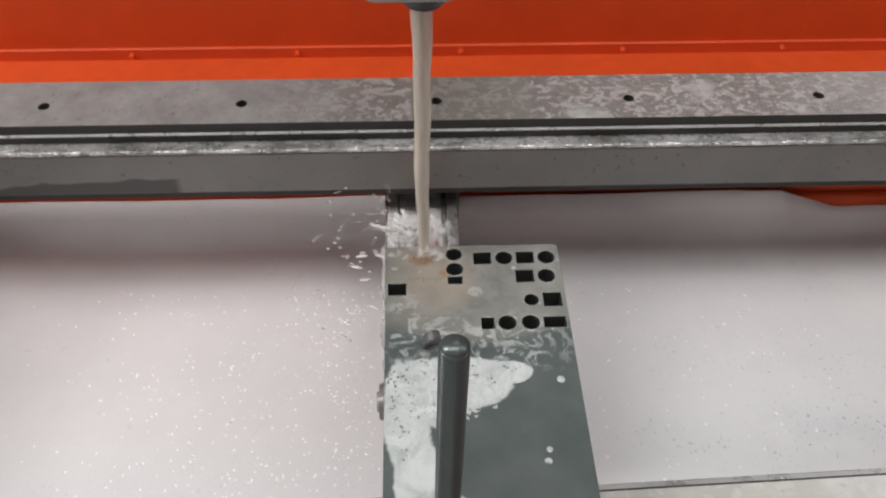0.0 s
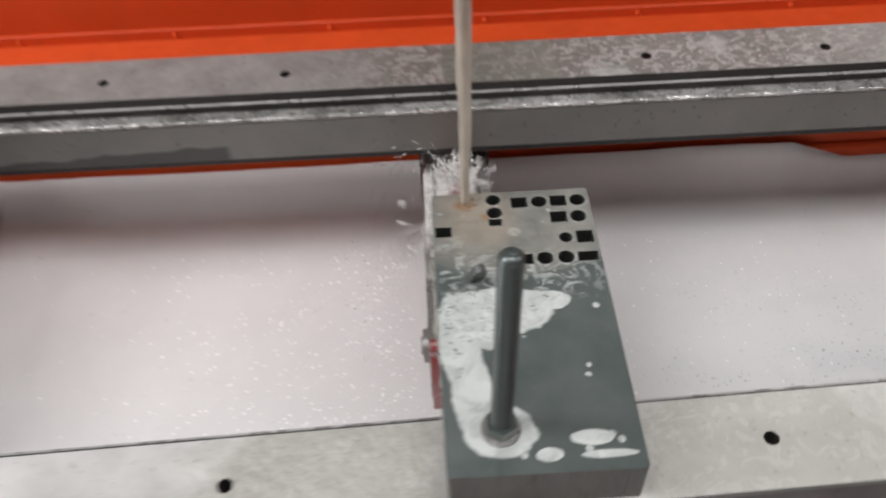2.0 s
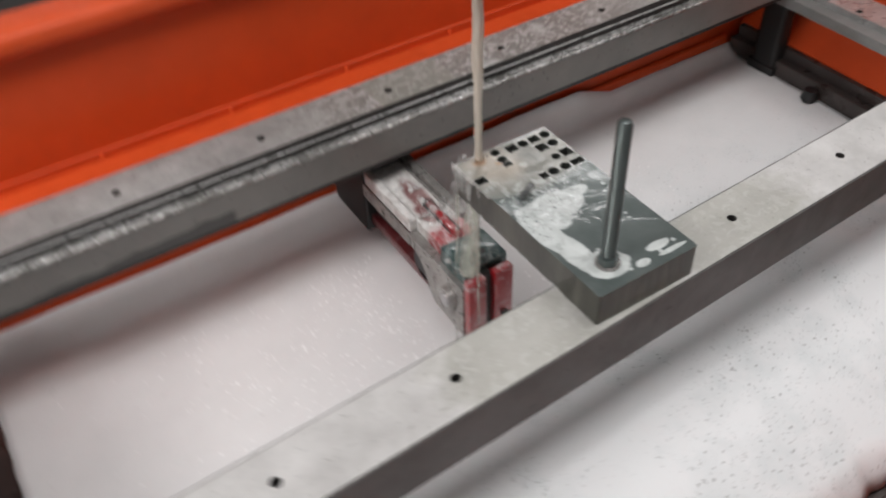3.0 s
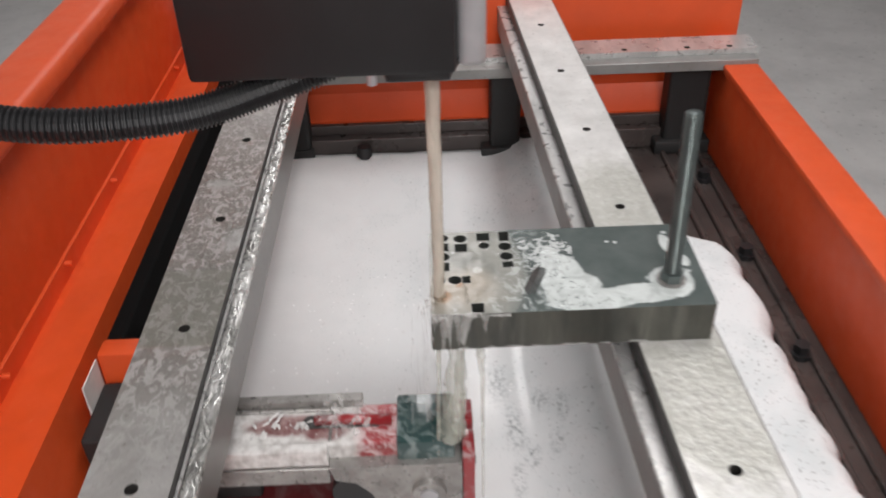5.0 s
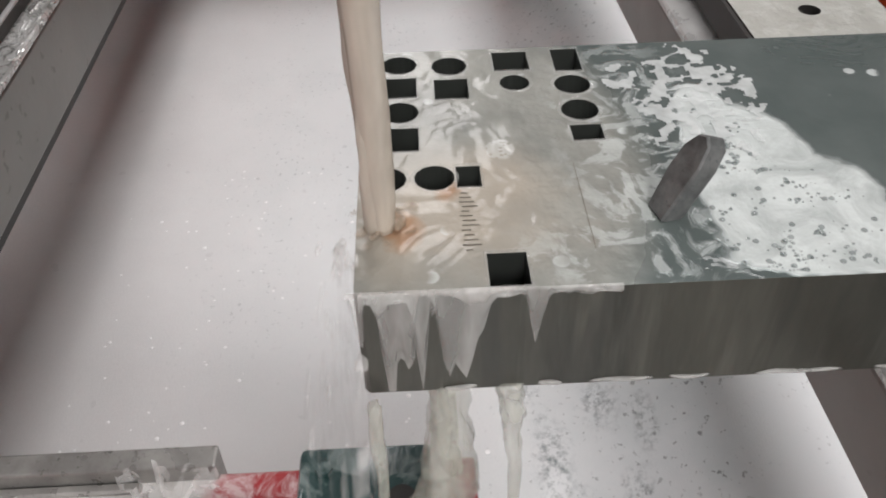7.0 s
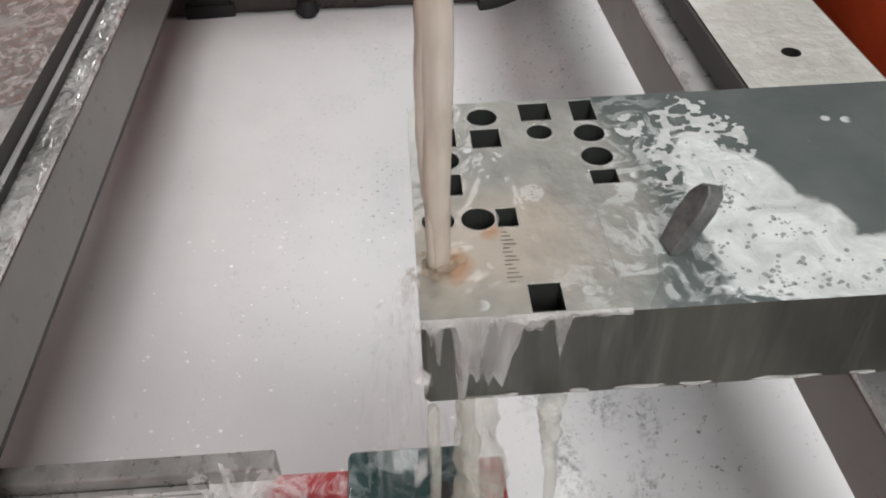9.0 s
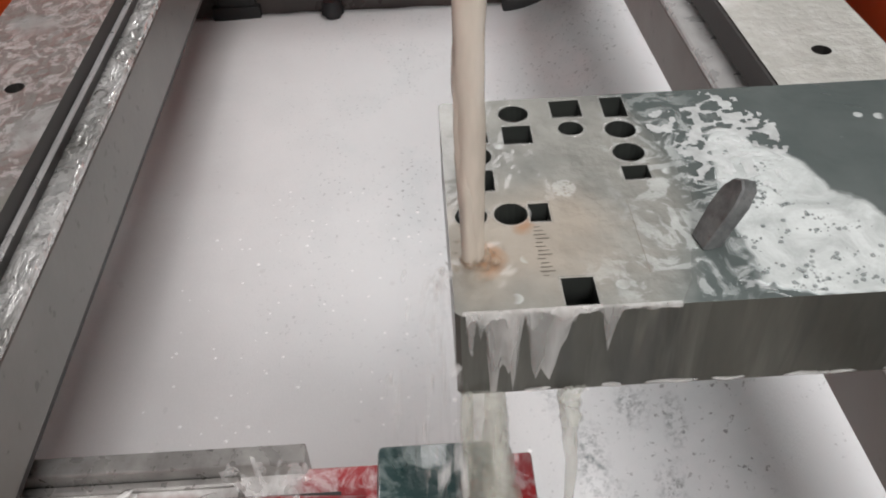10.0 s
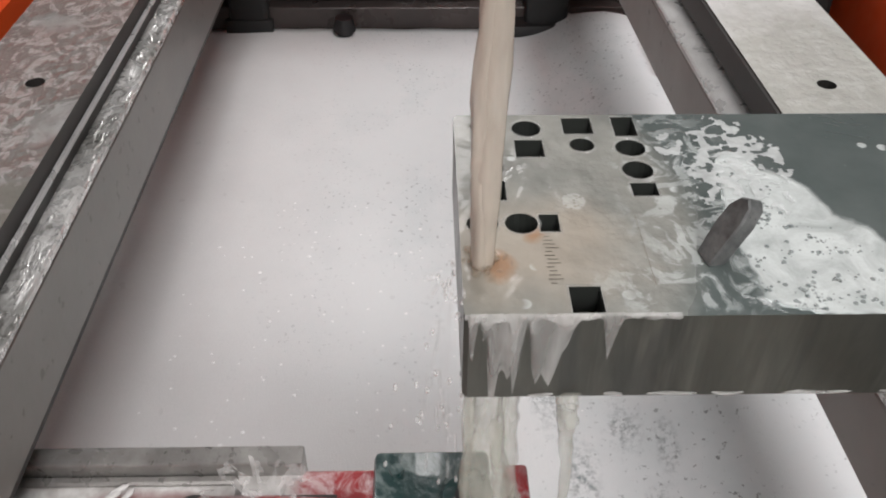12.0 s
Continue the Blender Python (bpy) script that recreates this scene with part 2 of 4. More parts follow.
M_LEDGE_WET = wet_ledge()
M_SIDE = steel("grey_painted_side", (0.3, 0.29, 0.275), (0.25, 0.242, 0.23), 0.5, 0.15, 9)
def stained_side():
    """The grey side of the rear beam, with a dark stripped patch along its lower edge."""
    n = Nodes("stained_grey_side", 0.34, 0.35)
    col = n.mix(n.ramp(n.noise(9, 6, 0.65), 0.35, 0.68), (0.18, 0.175, 0.165), (0.235, 0.225, 0.21))
    x, z = n.axis(0), n.axis(2)
    edge = n.mul(n.mul(z, n.mul(n.noise(40, 4), 0.012), "ADD"), n.mul(x, 0.045), "SUBTRACT")
    dark = n.mul(n.ramp(x, -0.05, -0.056), n.ramp(edge, -0.036, -0.038))
    col = n.mix(n.mul(dark, 0.85), col, (0.06, 0.06, 0.058))
    col = n.mix(n.mul(n.ramp(n.noise(160, 3), 0.66, 0.7), 0.5), col, (0.09, 0.085, 0.08))
    n.set("Base Color", col)
    n.bump(n.noise(260, 3), 0.12, 0.0006)
    return n.m


M_SIDE_A = stained_side()
# dark copy of the grey side; the shade is put into its colour
M_OUTER = steel("shaded_outer_side", (0.15, 0.145, 0.14), (0.1, 0.098, 0.092), 0.55, 0.1, 12)
M_CROSS = steel("cross_beam_steel", (0.3, 0.3, 0.29), (0.22, 0.22, 0.21), 0.45, 0.3, 15)
# near-black for the shade in grooves, gaps and holes; also for dark parts
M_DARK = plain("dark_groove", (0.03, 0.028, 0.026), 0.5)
# dark tone stands for the shade inside cut and drilled holes
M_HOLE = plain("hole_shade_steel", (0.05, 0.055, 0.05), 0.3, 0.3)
M_ORANGE = paint("orange_tank_paint", (0.69, 0.083, 0.015), (0.7, 0.25, 0.12), 0.48)
M_FELT = sheet_white()
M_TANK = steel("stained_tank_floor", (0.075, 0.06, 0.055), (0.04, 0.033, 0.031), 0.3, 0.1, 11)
M_FOOT = steel("grey_wall_foot", (0.4, 0.36, 0.35), (0.26, 0.22, 0.21), 0.5, 0.0, 14)
M_GAP = plain("matt_black_strip", (0.006, 0.006, 0.006), 0.9)
M_GAP.node_tree.nodes["Principled BSDF"].inputs["Specular IOR Level"].default_value = 0.05
M_PLATE = plate_steel()


def plate_side():
    """Sawn side of the plate: olive grey with upright water streaks and pale dried runs."""
    n = Nodes("plate_side_steel", 0.36, 0.4)
    col = n.mix(n.ramp(n.noise(24, 5, 0.65, (1, 1, 0.3)), 0.35, 0.68), (0.056, 0.057, 0.049), (0.112, 0.111, 0.093))
    streak = n.ramp(n.noise(110, 4, 0.6, (1, 1, 0.1), 0.4), 0.52, 0.7)
    col = n.mix(n.mul(streak, 0.35), col, (0.22, 0.22, 0.19))
    drip = n.ramp(n.noise(75, 3, 0.6, (1, 1, 0.16), 0.5, 5.0), 0.55, 0.66)
    col = n.mix(n.mul(drip, 0.55), col, (0.05, 0.052, 0.048))
    n.set("Base Color", col)
    n.set("Roughness", n.ramp(streak, 0, 1, 0.3, 0.48))
    n.bump(n.noise(140, 3, 0.6, (1, 1, 0.2)), 0.35, 0.0012)
    return n.m


M_PLATE_SIDE = plate_side()
M_ROD = plain("blackened_thread", (0.12, 0.145, 0.14), 0.3, 0.6)
M_RUST = plain("rust_line", (0.17, 0.15, 0.12), 0.6)
M_CHIP = steel("cut_off_chip_steel", (0.17, 0.178, 0.175), (0.035, 0.038, 0.038), 0.45, 0.15, 95)
M_BLACK = plain("black_plastic", (0.012, 0.012, 0.013), 0.42)
M_POST = plain("black_cast_post", (0.014, 0.014, 0.014), 0.6)
M_RUBBER = plain("black_rubber_hose", (0.014, 0.014, 0.015), 0.4)
def foamy_paint(name, colour, foam, amount, rough=0.3):
    """Paint under splashes of milky foam."""
    n = Nodes(name, rough)
    col = n.mix(n.noise(60, 4), tuple(c * 0.6 for c in colour), colour)
    lace = n.mul(n.ramp(n.noise(48, 5, 0.6, warp=1.2), 0.5, 0.62), n.ramp(n.axis(2), -0.13, -0.1, 0.25, 1.0))
    n.set("Base Color", n.mix(n.mul(lace, amount), col, foam))
    n.set("Coat Weight", 0.6)
    n.bump(n.noise(150, 3), 0.4, 0.002)
    return n.m


M_RED = foamy_paint("red_guide_paint", (0.33, 0.02, 0.025), (0.45, 0.34, 0.34), 0.8)
M_DULL = foamy_paint("dull_dark_red", (0.1, 0.012, 0.014), (0.32, 0.28, 0.28), 0.5)
M_GUIDE = steel("wet_guide_steel", (0.4, 0.39, 0.37), (0.22, 0.21, 0.2), 0.3, 0.5, 45)
def arm_top():
    """Red arm whose root is washed white with foam, but for a stained patch round the slot."""
    n = Nodes("foam_washed_red", 0.3)
    red = n.mix(n.noise(60, 4), (0.2, 0.018, 0.022), (0.42, 0.035, 0.04))
    lace = n.ramp(n.noise(70, 5, 0.65, warp=1.3), 0.4, 0.56)
    red = n.mix(n.mul(lace, 0.85), red, (0.6, 0.47, 0.47))
    root = n.ramp(n.mul(n.axis(1), n.mul(n.noise(80, 3), 0.02), "ADD"), -0.118, -0.108)
    stain = n.blobs([(0.14, -0.07, 0.011, 0.034), (0.135, -0.095, 0.012, 0.02)], 90, 0.35, 0.2)
    white = n.mix(n.ramp(n.noise(120, 4), 0.4, 0.7), (0.7, 0.69, 0.67), (0.42, 0.4, 0.38))
    stained = n.mix(n.ramp(n.noise(75, 4, 0.6), 0.4, 0.65), (0.17, 0.06, 0.06), (0.36, 0.25, 0.24))
    n.set("Base Color", n.mix(root, red, n.mix(stain, white, stained)))
    n.set("Coat Weight", 0.6)
    n.bump(n.noise(150, 3), 0.4, 0.002)
    return n.m


M_ARM = arm_top()
M_GREEN = foamy_paint("green_nozzle_block", (0.025, 0.07, 0.068), (0.3, 0.36, 0.35), 0.55)
M_FOAMY = plain("white_foam_coat", (0.72, 0.71, 0.68), 0.5)
M_NOZZLE = plain("grey_nozzle_metal", (0.42, 0.42, 0.43), 0.4, 0.3)
M_WALL = plain("workshop_wall_paint", (0.6, 0.6, 0.6), 0.8, 0, 30)
M_CEILING = plain("workshop_ceiling_paint", (0.42, 0.42, 0.42), 0.8, 0, 30)
M_FLOOR = steel("workshop_concrete", (0.5, 0.495, 0.485), (0.41, 0.405, 0.4), 0.7, 0.0, 5)
M_STREAM = water("milky_emulsion_stream", (0.74, 0.67, 0.57), 0.74)
M_MUD = water("muddy_splash", (0.5, 0.4, 0.3), 0.4)
M_RUN = water("thin_milky_water", (0.66, 0.67, 0.58), 0.36)
M_FILM = water("side_water_film", (0.72, 0.72, 0.69), 0.42)
M_DROP = water("clear_drop", (0.85, 0.84, 0.82), 0.36, 0.05)
M_SIDE_FROTH = water("side_froth", (0.76, 0.75, 0.72), 0.38, 0.2)
M_RIM = water("wet_hole_rim", (0.7, 0.7, 0.67), 0.2, 0.08)
M_FROTH = water("white_froth", (0.9, 0.89, 0.87), 0.68, 0.15)
# near-white base stands for the sparkle of the drops on the felt
bead = Nodes("white_drop", 0.22)
bead.set("Base Color", bead.mix(bead.noise(90, 3), (0.96, 0.96, 0.96), (1.0, 1.0, 1.0)))
M_BEAD = bead.m


# ---- building helpers ----
ORIGIN = {}


def thing(name, at, label, category, group="", kind=""):
    """An Empty at the base of a thing; its parts are given in world metres."""
    ob = new(name)
    ob.location = at
    ob.empty_display_size = 0.02
    ORIGIN[ob.name] = Vector(at)
    return tagged(ob, label, category, group, kind)


def part(name, bm, material, parent, label=""):
    """One mesh under a thing or a part, from a bmesh in world metres."""
    o = ORIGIN[parent.name]
    bmesh.ops.translate(bm, verts=bm.verts, vec=-o)
    ob = solid(name, bm, material)
    ob.parent = parent
    ORIGIN[ob.name] = o
    return tagged(ob, label)


def solid(name, bm, material):
    bmesh.ops.recalc_face_normals(bm, faces=bm.faces)
    me = bpy.data.meshes.new(name)
    bm.to_mesh(me)
    bm.free()
    for m in material if isinstance(material, (list, tuple)) else [material]:
        me.materials.append(m)
    return new(name, me)


def lone(name, bm, material, label, category, kind="", group=""):
    return tagged(solid(name, bm, material), label, category, group, kind)


def smooth(bm, angle=40):
    for f in bm.faces:
        f.smooth = True
    for e in bm.edges:
        if len(e.link_faces) == 2 and e.calc_face_angle() > radians(angle):
            e.smooth = False
    return bm


def box(x0, x1, y0, y1, z0, z1, bevel=0.0, seg=2, bm=None):
    bm = bm or bmesh.new()
    made = bmesh.ops.create_cube(bm, size=1)["verts"]
    for v in made:
        v.co = Vector(((x0 + x1) / 2 + v.co.x * (x1 - x0), (y0 + y1) / 2 + v.co.y * (y1 - y0), (z0 + z1) / 2 + v.co.z * (z1 - z0)))
    if bevel:
        es = list({e for v in made for e in v.link_edges})
        bmesh.ops.bevel(bm, geom=es, offset=bevel, segments=seg, profile=0.5, affect="EDGES")
    return bm


def cyl(a, b, r, seg=20, r2=None, bm=None):
    bm = bm or bmesh.new()
    a, b = Vector(a), Vector(b)
    m = Matrix.Translation((a + b) / 2) @ (b - a).to_track_quat("Z", "Y").to_matrix().to_4x4()
    bmesh.ops.create_cone(bm, cap_ends=True, segments=seg, radius1=r, radius2=r if r2 is None else r2, depth=(b - a).length, matrix=m)
    return bm


def slab(outline, holes, z0, z1, side_mat=0, hole_mat=0):
    """A flat plate with the given outline and through holes, all lists of (x, y)."""
    bm = bmesh.new()
    caps = []
    for z in (z0, z1):
        loops = []
        for pts in [outline] + holes:
            vs = [bm.verts.new((x, y, z)) for x, y in pts]
            es = [bm.edges.new((vs[i], vs[(i + 1) % len(vs)])) for i in range(len(vs))]
            loops.append((vs, es))
        bmesh.ops.triangle_fill(bm, use_beauty=True, edges=[e for _, es in loops for e in es])
        caps.append(loops)
    for k, ((lo, _), (hi, _)) in enumerate(zip(*caps)):
        for i in range(len(lo)):
            j = (i + 1) % len(lo)
            f = bm.faces.new((lo[i], lo[j], hi[j], hi[i]))
            f.material_index = hole_mat if k else side_mat
    return bm


def ring(x, y, r, seg=18):
    return [(x + r * math.cos(2 * math.pi * i / seg), y + r * math.sin(2 * math.pi * i / seg)) for i in range(seg)]


def rect(x, y, w, h):
    return [(x - w / 2, y - h / 2), (x + w / 2, y - h / 2), (x + w / 2, y + h / 2), (x - w / 2, y + h / 2)]


def prism_x(profile, x0, x1):
    """A profile of (y, z) drawn out along x."""
    bm = bmesh.new()
    a = [bm.verts.new((x0, y, z)) for y, z in profile]
    b = [bm.verts.new((x1, y, z)) for y, z in profile]
    bm.faces.new(a)
    bm.faces.new(b)
    for i in range(len(a)):
        j = (i + 1) % len(a)
        bm.faces.new((a[i], a[j], b[j], b[i]))
    return bm


def tube(points, radius, seg=14, rough=None, closed=True):
    """A tube through points; radius is a number or a function of the step and the angle."""
    bm = bmesh.new()
    rows = []
    n = len(points)
    pts = [Vector(p) for p in points]
    for i, p in enumerate(pts):
        d = (pts[min(i + 1, n - 1)] - pts[max(i - 1, 0)]).normalized()
        u = d.orthogonal().normalized() if not rows else (side - d * side.dot(d)).normalized()
        side = u
        w = d.cross(u)
        row = []
        for k in range(seg):
            a = 2 * math.pi * k / seg
            r = radius(i, a) if callable(radius) else radius
            row.append(bm.verts.new(p + (u * math.cos(a) + w * math.sin(a)) * r))
        rows.append(row)
    for r0, r1 in zip(rows, rows[1:]):
        for k in range(seg):
            bm.faces.new((r0[k], r0[(k + 1) % seg], r1[(k + 1) % seg], r1[k]))
    bm.faces.new(rows[0])
    bm.faces.new(rows[-1])
    for f in bm.faces:
        f.smooth = True
    return bm


def curve_points(ctrl, n):
    """n points along a smooth line through the control points."""
    c = [Vector(p) for p in ctrl]
    c = [c[0] * 2 - c[1]] + c + [c[-1] * 2 - c[-2]]
    out = []
    spans = len(c) - 3
    for i in range(n):
        s = i / (n - 1) * spans
        k = min(int(s), spans - 1)
        t = s - k
        p0, p1, p2, p3 = c[k:k + 4]
        out.append(0.5 * (2 * p1 + (p2 - p0) * t + (2 * p0 - 5 * p1 + 4 * p2 - p3) * t * t + (3 * p1 - p0 - 3 * p2 + p3) * t ** 3))
    return out


# ---- the setting: workshop, tank, white felt ----
lone("room_floor", box(-3, 4, -3, 4, -0.95, -0.85), M_FLOOR, "light grey worn concrete workshop floor", "floor", "structure")
lone("ceiling", box(-3.1, 4.1, -3.1, 4.1, 2.1, 2.2), M_CEILING, "plain grey workshop ceiling", "ceiling", "structure")
lone("wall_north", box(-3, 4, 4, 4.1, -0.85, 2.1), M_WALL, "plain pale grey workshop wall", "wall", "structure")
lone("wall_south", box(-3, 4, -3.1, -3, -0.85, 2.1), M_WALL, "plain pale grey workshop wall", "wall", "structure")
lone("wall_west", box(-3.1, -3, -3, 4, -0.85, 2.1), M_WALL, "plain pale grey workshop wall", "wall", "structure")
lone("wall_east", box(4, 4.1, -3, 4, -0.85, 2.1), M_WALL, "plain pale grey workshop wall", "wall", "structure")

tank = thing("machine_tank", (0.2, -0.2, -0.85), "orange painted sheet metal tank of a wire cutting machine", "machine tank")
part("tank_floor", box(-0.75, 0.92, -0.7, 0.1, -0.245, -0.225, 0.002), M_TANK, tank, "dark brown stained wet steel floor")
part("base_skirt", box(-0.7, 0.88, -0.6, 0.08, -0.849, -0.246, 0.004), M_ORANGE, tank)
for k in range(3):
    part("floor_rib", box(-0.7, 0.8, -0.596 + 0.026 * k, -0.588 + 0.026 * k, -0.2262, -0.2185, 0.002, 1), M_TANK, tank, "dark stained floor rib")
# back side: low wall, sloping rim, splash panel and folded lip
part("back_rim", prism_x([(0.088, -0.23), (0.094, -0.23), (0.101, -0.055), (0.137, -0.061), (0.15, -0.086), (0.172, -0.09), (0.172, -0.084), (0.153, -0.08), (0.1405, -0.054), (0.097, -0.047)], -0.75, 1.05), M_ORANGE, tank)
part("panel_flange", box(-0.75, 1.05, 0.1685, 0.1722, -0.084, -0.061, 0.0008, 1), M_ORANGE, tank)
part("splash_panel", box(-0.75, 1.05, 0.1725, 0.178, -0.1, 0.078), M_ORANGE, tank)
part("back_lip", smooth(box(-0.75, 1.05, 0.155, 0.212, 0.079, 0.106, 0.009, 3)), M_ORANGE, tank)
part("lip_fold", box(-0.75, 1.05, 0.204, 0.21, -0.12, 0.09), M_ORANGE, tank)
# far end wall, in two bent panels
part("end_wall", box(0.872, 0.877, -0.655, 0.16, -0.222, 0.05), M_ORANGE, tank)
bend = bmesh.new()
for y in (-0.606, 0.086):
    bend_row = [bend.verts.new((x, y, z)) for x, z in ((0.832, -0.174), (0.8715, -0.146), (0.8715, -0.152), (0.832, -0.222))]
    bend.faces.new(bend_row)
bend.verts.ensure_lookup_table()
for k in range(4):
    bend.faces.new((bend.verts[k], bend.verts[(k + 1) % 4], bend.verts[4 + (k + 1) % 4], bend.verts[4 + k]))
part("end_wall_fold", bend, M_ORANGE, tank)
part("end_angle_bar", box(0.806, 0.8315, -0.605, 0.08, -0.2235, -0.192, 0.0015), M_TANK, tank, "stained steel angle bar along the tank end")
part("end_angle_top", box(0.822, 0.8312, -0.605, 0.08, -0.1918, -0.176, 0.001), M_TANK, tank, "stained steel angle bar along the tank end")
# grey-brown strip added where the rear beam shades the felt
part("wall_foot", prism_x([(0.0875, -0.2235), (0.082, -0.2235), (0.082, -0.191), (0.0875, -0.187)], -0.75, 0.36), M_FOOT, tank, "grey-brown strip added at the foot of the tank wall")
part("wall_foot", prism_x([(0.0875, -0.2235), (0.082, -0.2235), (0.082, -0.191), (0.0875, -0.187)], 0.361, 0.8), M_ORANGE, tank)
# added strip that keeps the gap behind the rear beam black
part("gap_strip", box(0.2, 1.0, 0.072, 0.0875, -0.145, -0.052, 0.003), M_GAP, tank, "matt black strip in the gap behind the rear beam")
part("sticker", box(0.142, 0.176, 0.0866, 0.0877, -0.115, -0.05), M_FOAMY, tank, "white sticker on the tank wall")
part("gusset", smooth(box(0.178, 0.199, 0.045, 0.0875, -0.13, -0.048, 0.003), 30), M_ORANGE, tank)
# front side wall with folded lip
part("front_wall", box(-0.75, 0.93, -0.615, -0.61, -0.224, -0.09), M_ORANGE, tank)
part("front_lip", smooth(box(-0.75, 0.93, -0.655, -0.606, -0.09, -0.078, 0.003, 2)), M_ORANGE, tank)
part("near_wall", box(-0.76, -0.75, -0.615, 0.09, -0.23, -0.06), M_ORANGE, tank)
for k in range(-2, 6):
    part("rim_stud", cyl((0.022 + 0.157 * k, 0.1685, -0.067), (0.022 + 0.157 * k, 0.1615, -0.067), 0.0026, 10), M_ORANGE, tank)


def felt():
    """The felt lies in the tank, curls up at the back wall and has a torn front edge."""
    bm = bmesh.new()
    nx, ny = 120, 70
    rows = []
    for i in range(nx + 1):
        x = -0.34 + 1.145 * i / nx
        front = -0.56 + 0.012 * noise.noise((x * 14, 3, 0)) + 0.006 * noise.noise((x * 50, 7, 0))
        if x > 0.3:
            front += 0.07 * min(1, max(0, (x - 0.49) / 0.03)) + 0.09 * min(1, max(0, (x - 0.52) / 0.12)) + 0.06 * min(1, max(0, (x - 0.76) / 0.04))
        row = []
        for j in range(ny + 1):
            back = 0.0805 + 0.001 * noise.noise((x * 9, 4, 0))
            y = front + (back - front) * j / ny
            lift = min(1, max(0, (-0.27 - y) / 0.1))
            z = -0.216 + 0.034 * lift * lift * (3 - 2 * lift) + 0.0025 * noise.noise((x * 5, y * 5, 0)) + 0.0008 * noise.noise((x * 25, y * 25, 2))
            if y > 0.055:
                climb = 1 - 0.6 * min(1, max(0, (x - 0.5) / 0.06))
                z += 0.038 * climb * ((y - 0.055) / 0.025) ** 1.3
            if j < 3:
                z -= 0.035 * (1 - j / 3) ** 1.5
            xx = x + (0.004 * noise.noise((y * 30, 1, 5)) if i in (0, nx) else 0)
            row.append(bm.verts.new((xx, y, z)))
        rows.append(row)
    for a, b in zip(rows, rows[1:]):
        for j in range(ny):
            bm.faces.new((a[j], b[j], b[j + 1], a[j + 1]))
    for f in bm.faces:
        f.smooth = True
    return bm


sheet = lone("filter_felt", felt(), M_FELT, "white damp felt sheet with torn edge lying in the tank", "felt sheet")
fat = sheet.modifiers.new("thickness", "SOLIDIFY")
fat.thickness, fat.offset = 0.004, -1

# ---- the frame of the work table ----
PITCH, HOLE = 0.15, 0.0044
XS = [PITCH * k for k in range(-3, 7)]


def beam_a():
    t = thing("rear_beam", (0.2, 0, -0.061), "long grey steel table beam with drilled wet top bar", "beam", "table beams")
    # riser and hole walls coloured dark for the shade of the step
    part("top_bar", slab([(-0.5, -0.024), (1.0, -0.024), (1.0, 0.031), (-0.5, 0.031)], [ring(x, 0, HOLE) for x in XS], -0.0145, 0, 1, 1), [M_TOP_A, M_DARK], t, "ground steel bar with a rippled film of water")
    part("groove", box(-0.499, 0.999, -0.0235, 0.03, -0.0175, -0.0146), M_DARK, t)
    part("ledge", box(-0.5, 1.0, -0.0345, 0.031, -0.0215, -0.0176, 0.0008, 1), M_LEDGE_WET, t, "bright steel ledge under running water, glints painted in")
    part("beam_body", box(-0.5, 1.0, -0.034, 0.03, -0.061, -0.0217, 0.0012, 2), M_SIDE_A, t, "grey painted beam body with a dark stripped patch")
    # black strip put in for the shade between beam and wall
    part("under_strip", box(-0.499, 0.999, -0.031, 0.028, -0.069, -0.0611, 0.001, 1), M_DARK, t, "black strip for the shaded gap under the beam")
    part("riser_line", box(-0.5, 1.0, -0.0265, -0.0242, -0.0095, -0.0075, 0.0005, 1), M_LEDGE, t)
    return t


def beam_b():
    t = thing("front_beam", (-0.005, -0.3675, -0.058), "long grey steel table beam with drilled dry top bar", "beam", "table beams")
    y0 = -0.3675
    # dark sides again carry the shade of riser and holes
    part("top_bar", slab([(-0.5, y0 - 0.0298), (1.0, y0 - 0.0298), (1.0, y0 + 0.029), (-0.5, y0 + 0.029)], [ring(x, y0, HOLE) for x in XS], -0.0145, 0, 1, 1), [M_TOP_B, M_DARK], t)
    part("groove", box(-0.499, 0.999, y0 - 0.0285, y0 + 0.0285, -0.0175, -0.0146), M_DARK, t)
    part("ledge", box(-0.5, 1.0, y0 - 0.0292, y0 + 0.0425, -0.0215, -0.0176, 0.0008, 1), M_LEDGE, t, "bright worn steel ledge")
    part("beam_body", box(-0.5, 1.0, y0 - 0.0296, y0 + 0.042, -0.055, -0.0217, 0.0012, 2), M_SIDE, t)
    # thin dark bar along the inner edge, drawn for the groove line
    part("edge_line", box(-0.5, 1.0, y0 + 0.0291, y0 + 0.0306, -0.0146, -0.0009), M_DARK, t, "dark joint line")
    part("outer_face", box(-0.5, 1.0, y0 - 0.0313, y0 - 0.0299, -0.0552, -0.0006, 0.0004, 1), M_OUTER, t, "grey outer face in a dark, shaded tone")
    t.rotation_euler.z = math.atan(0.0333)
    t.location.x -= 0.005
    return t


rear_beam = beam_a()
front_beam = beam_b()


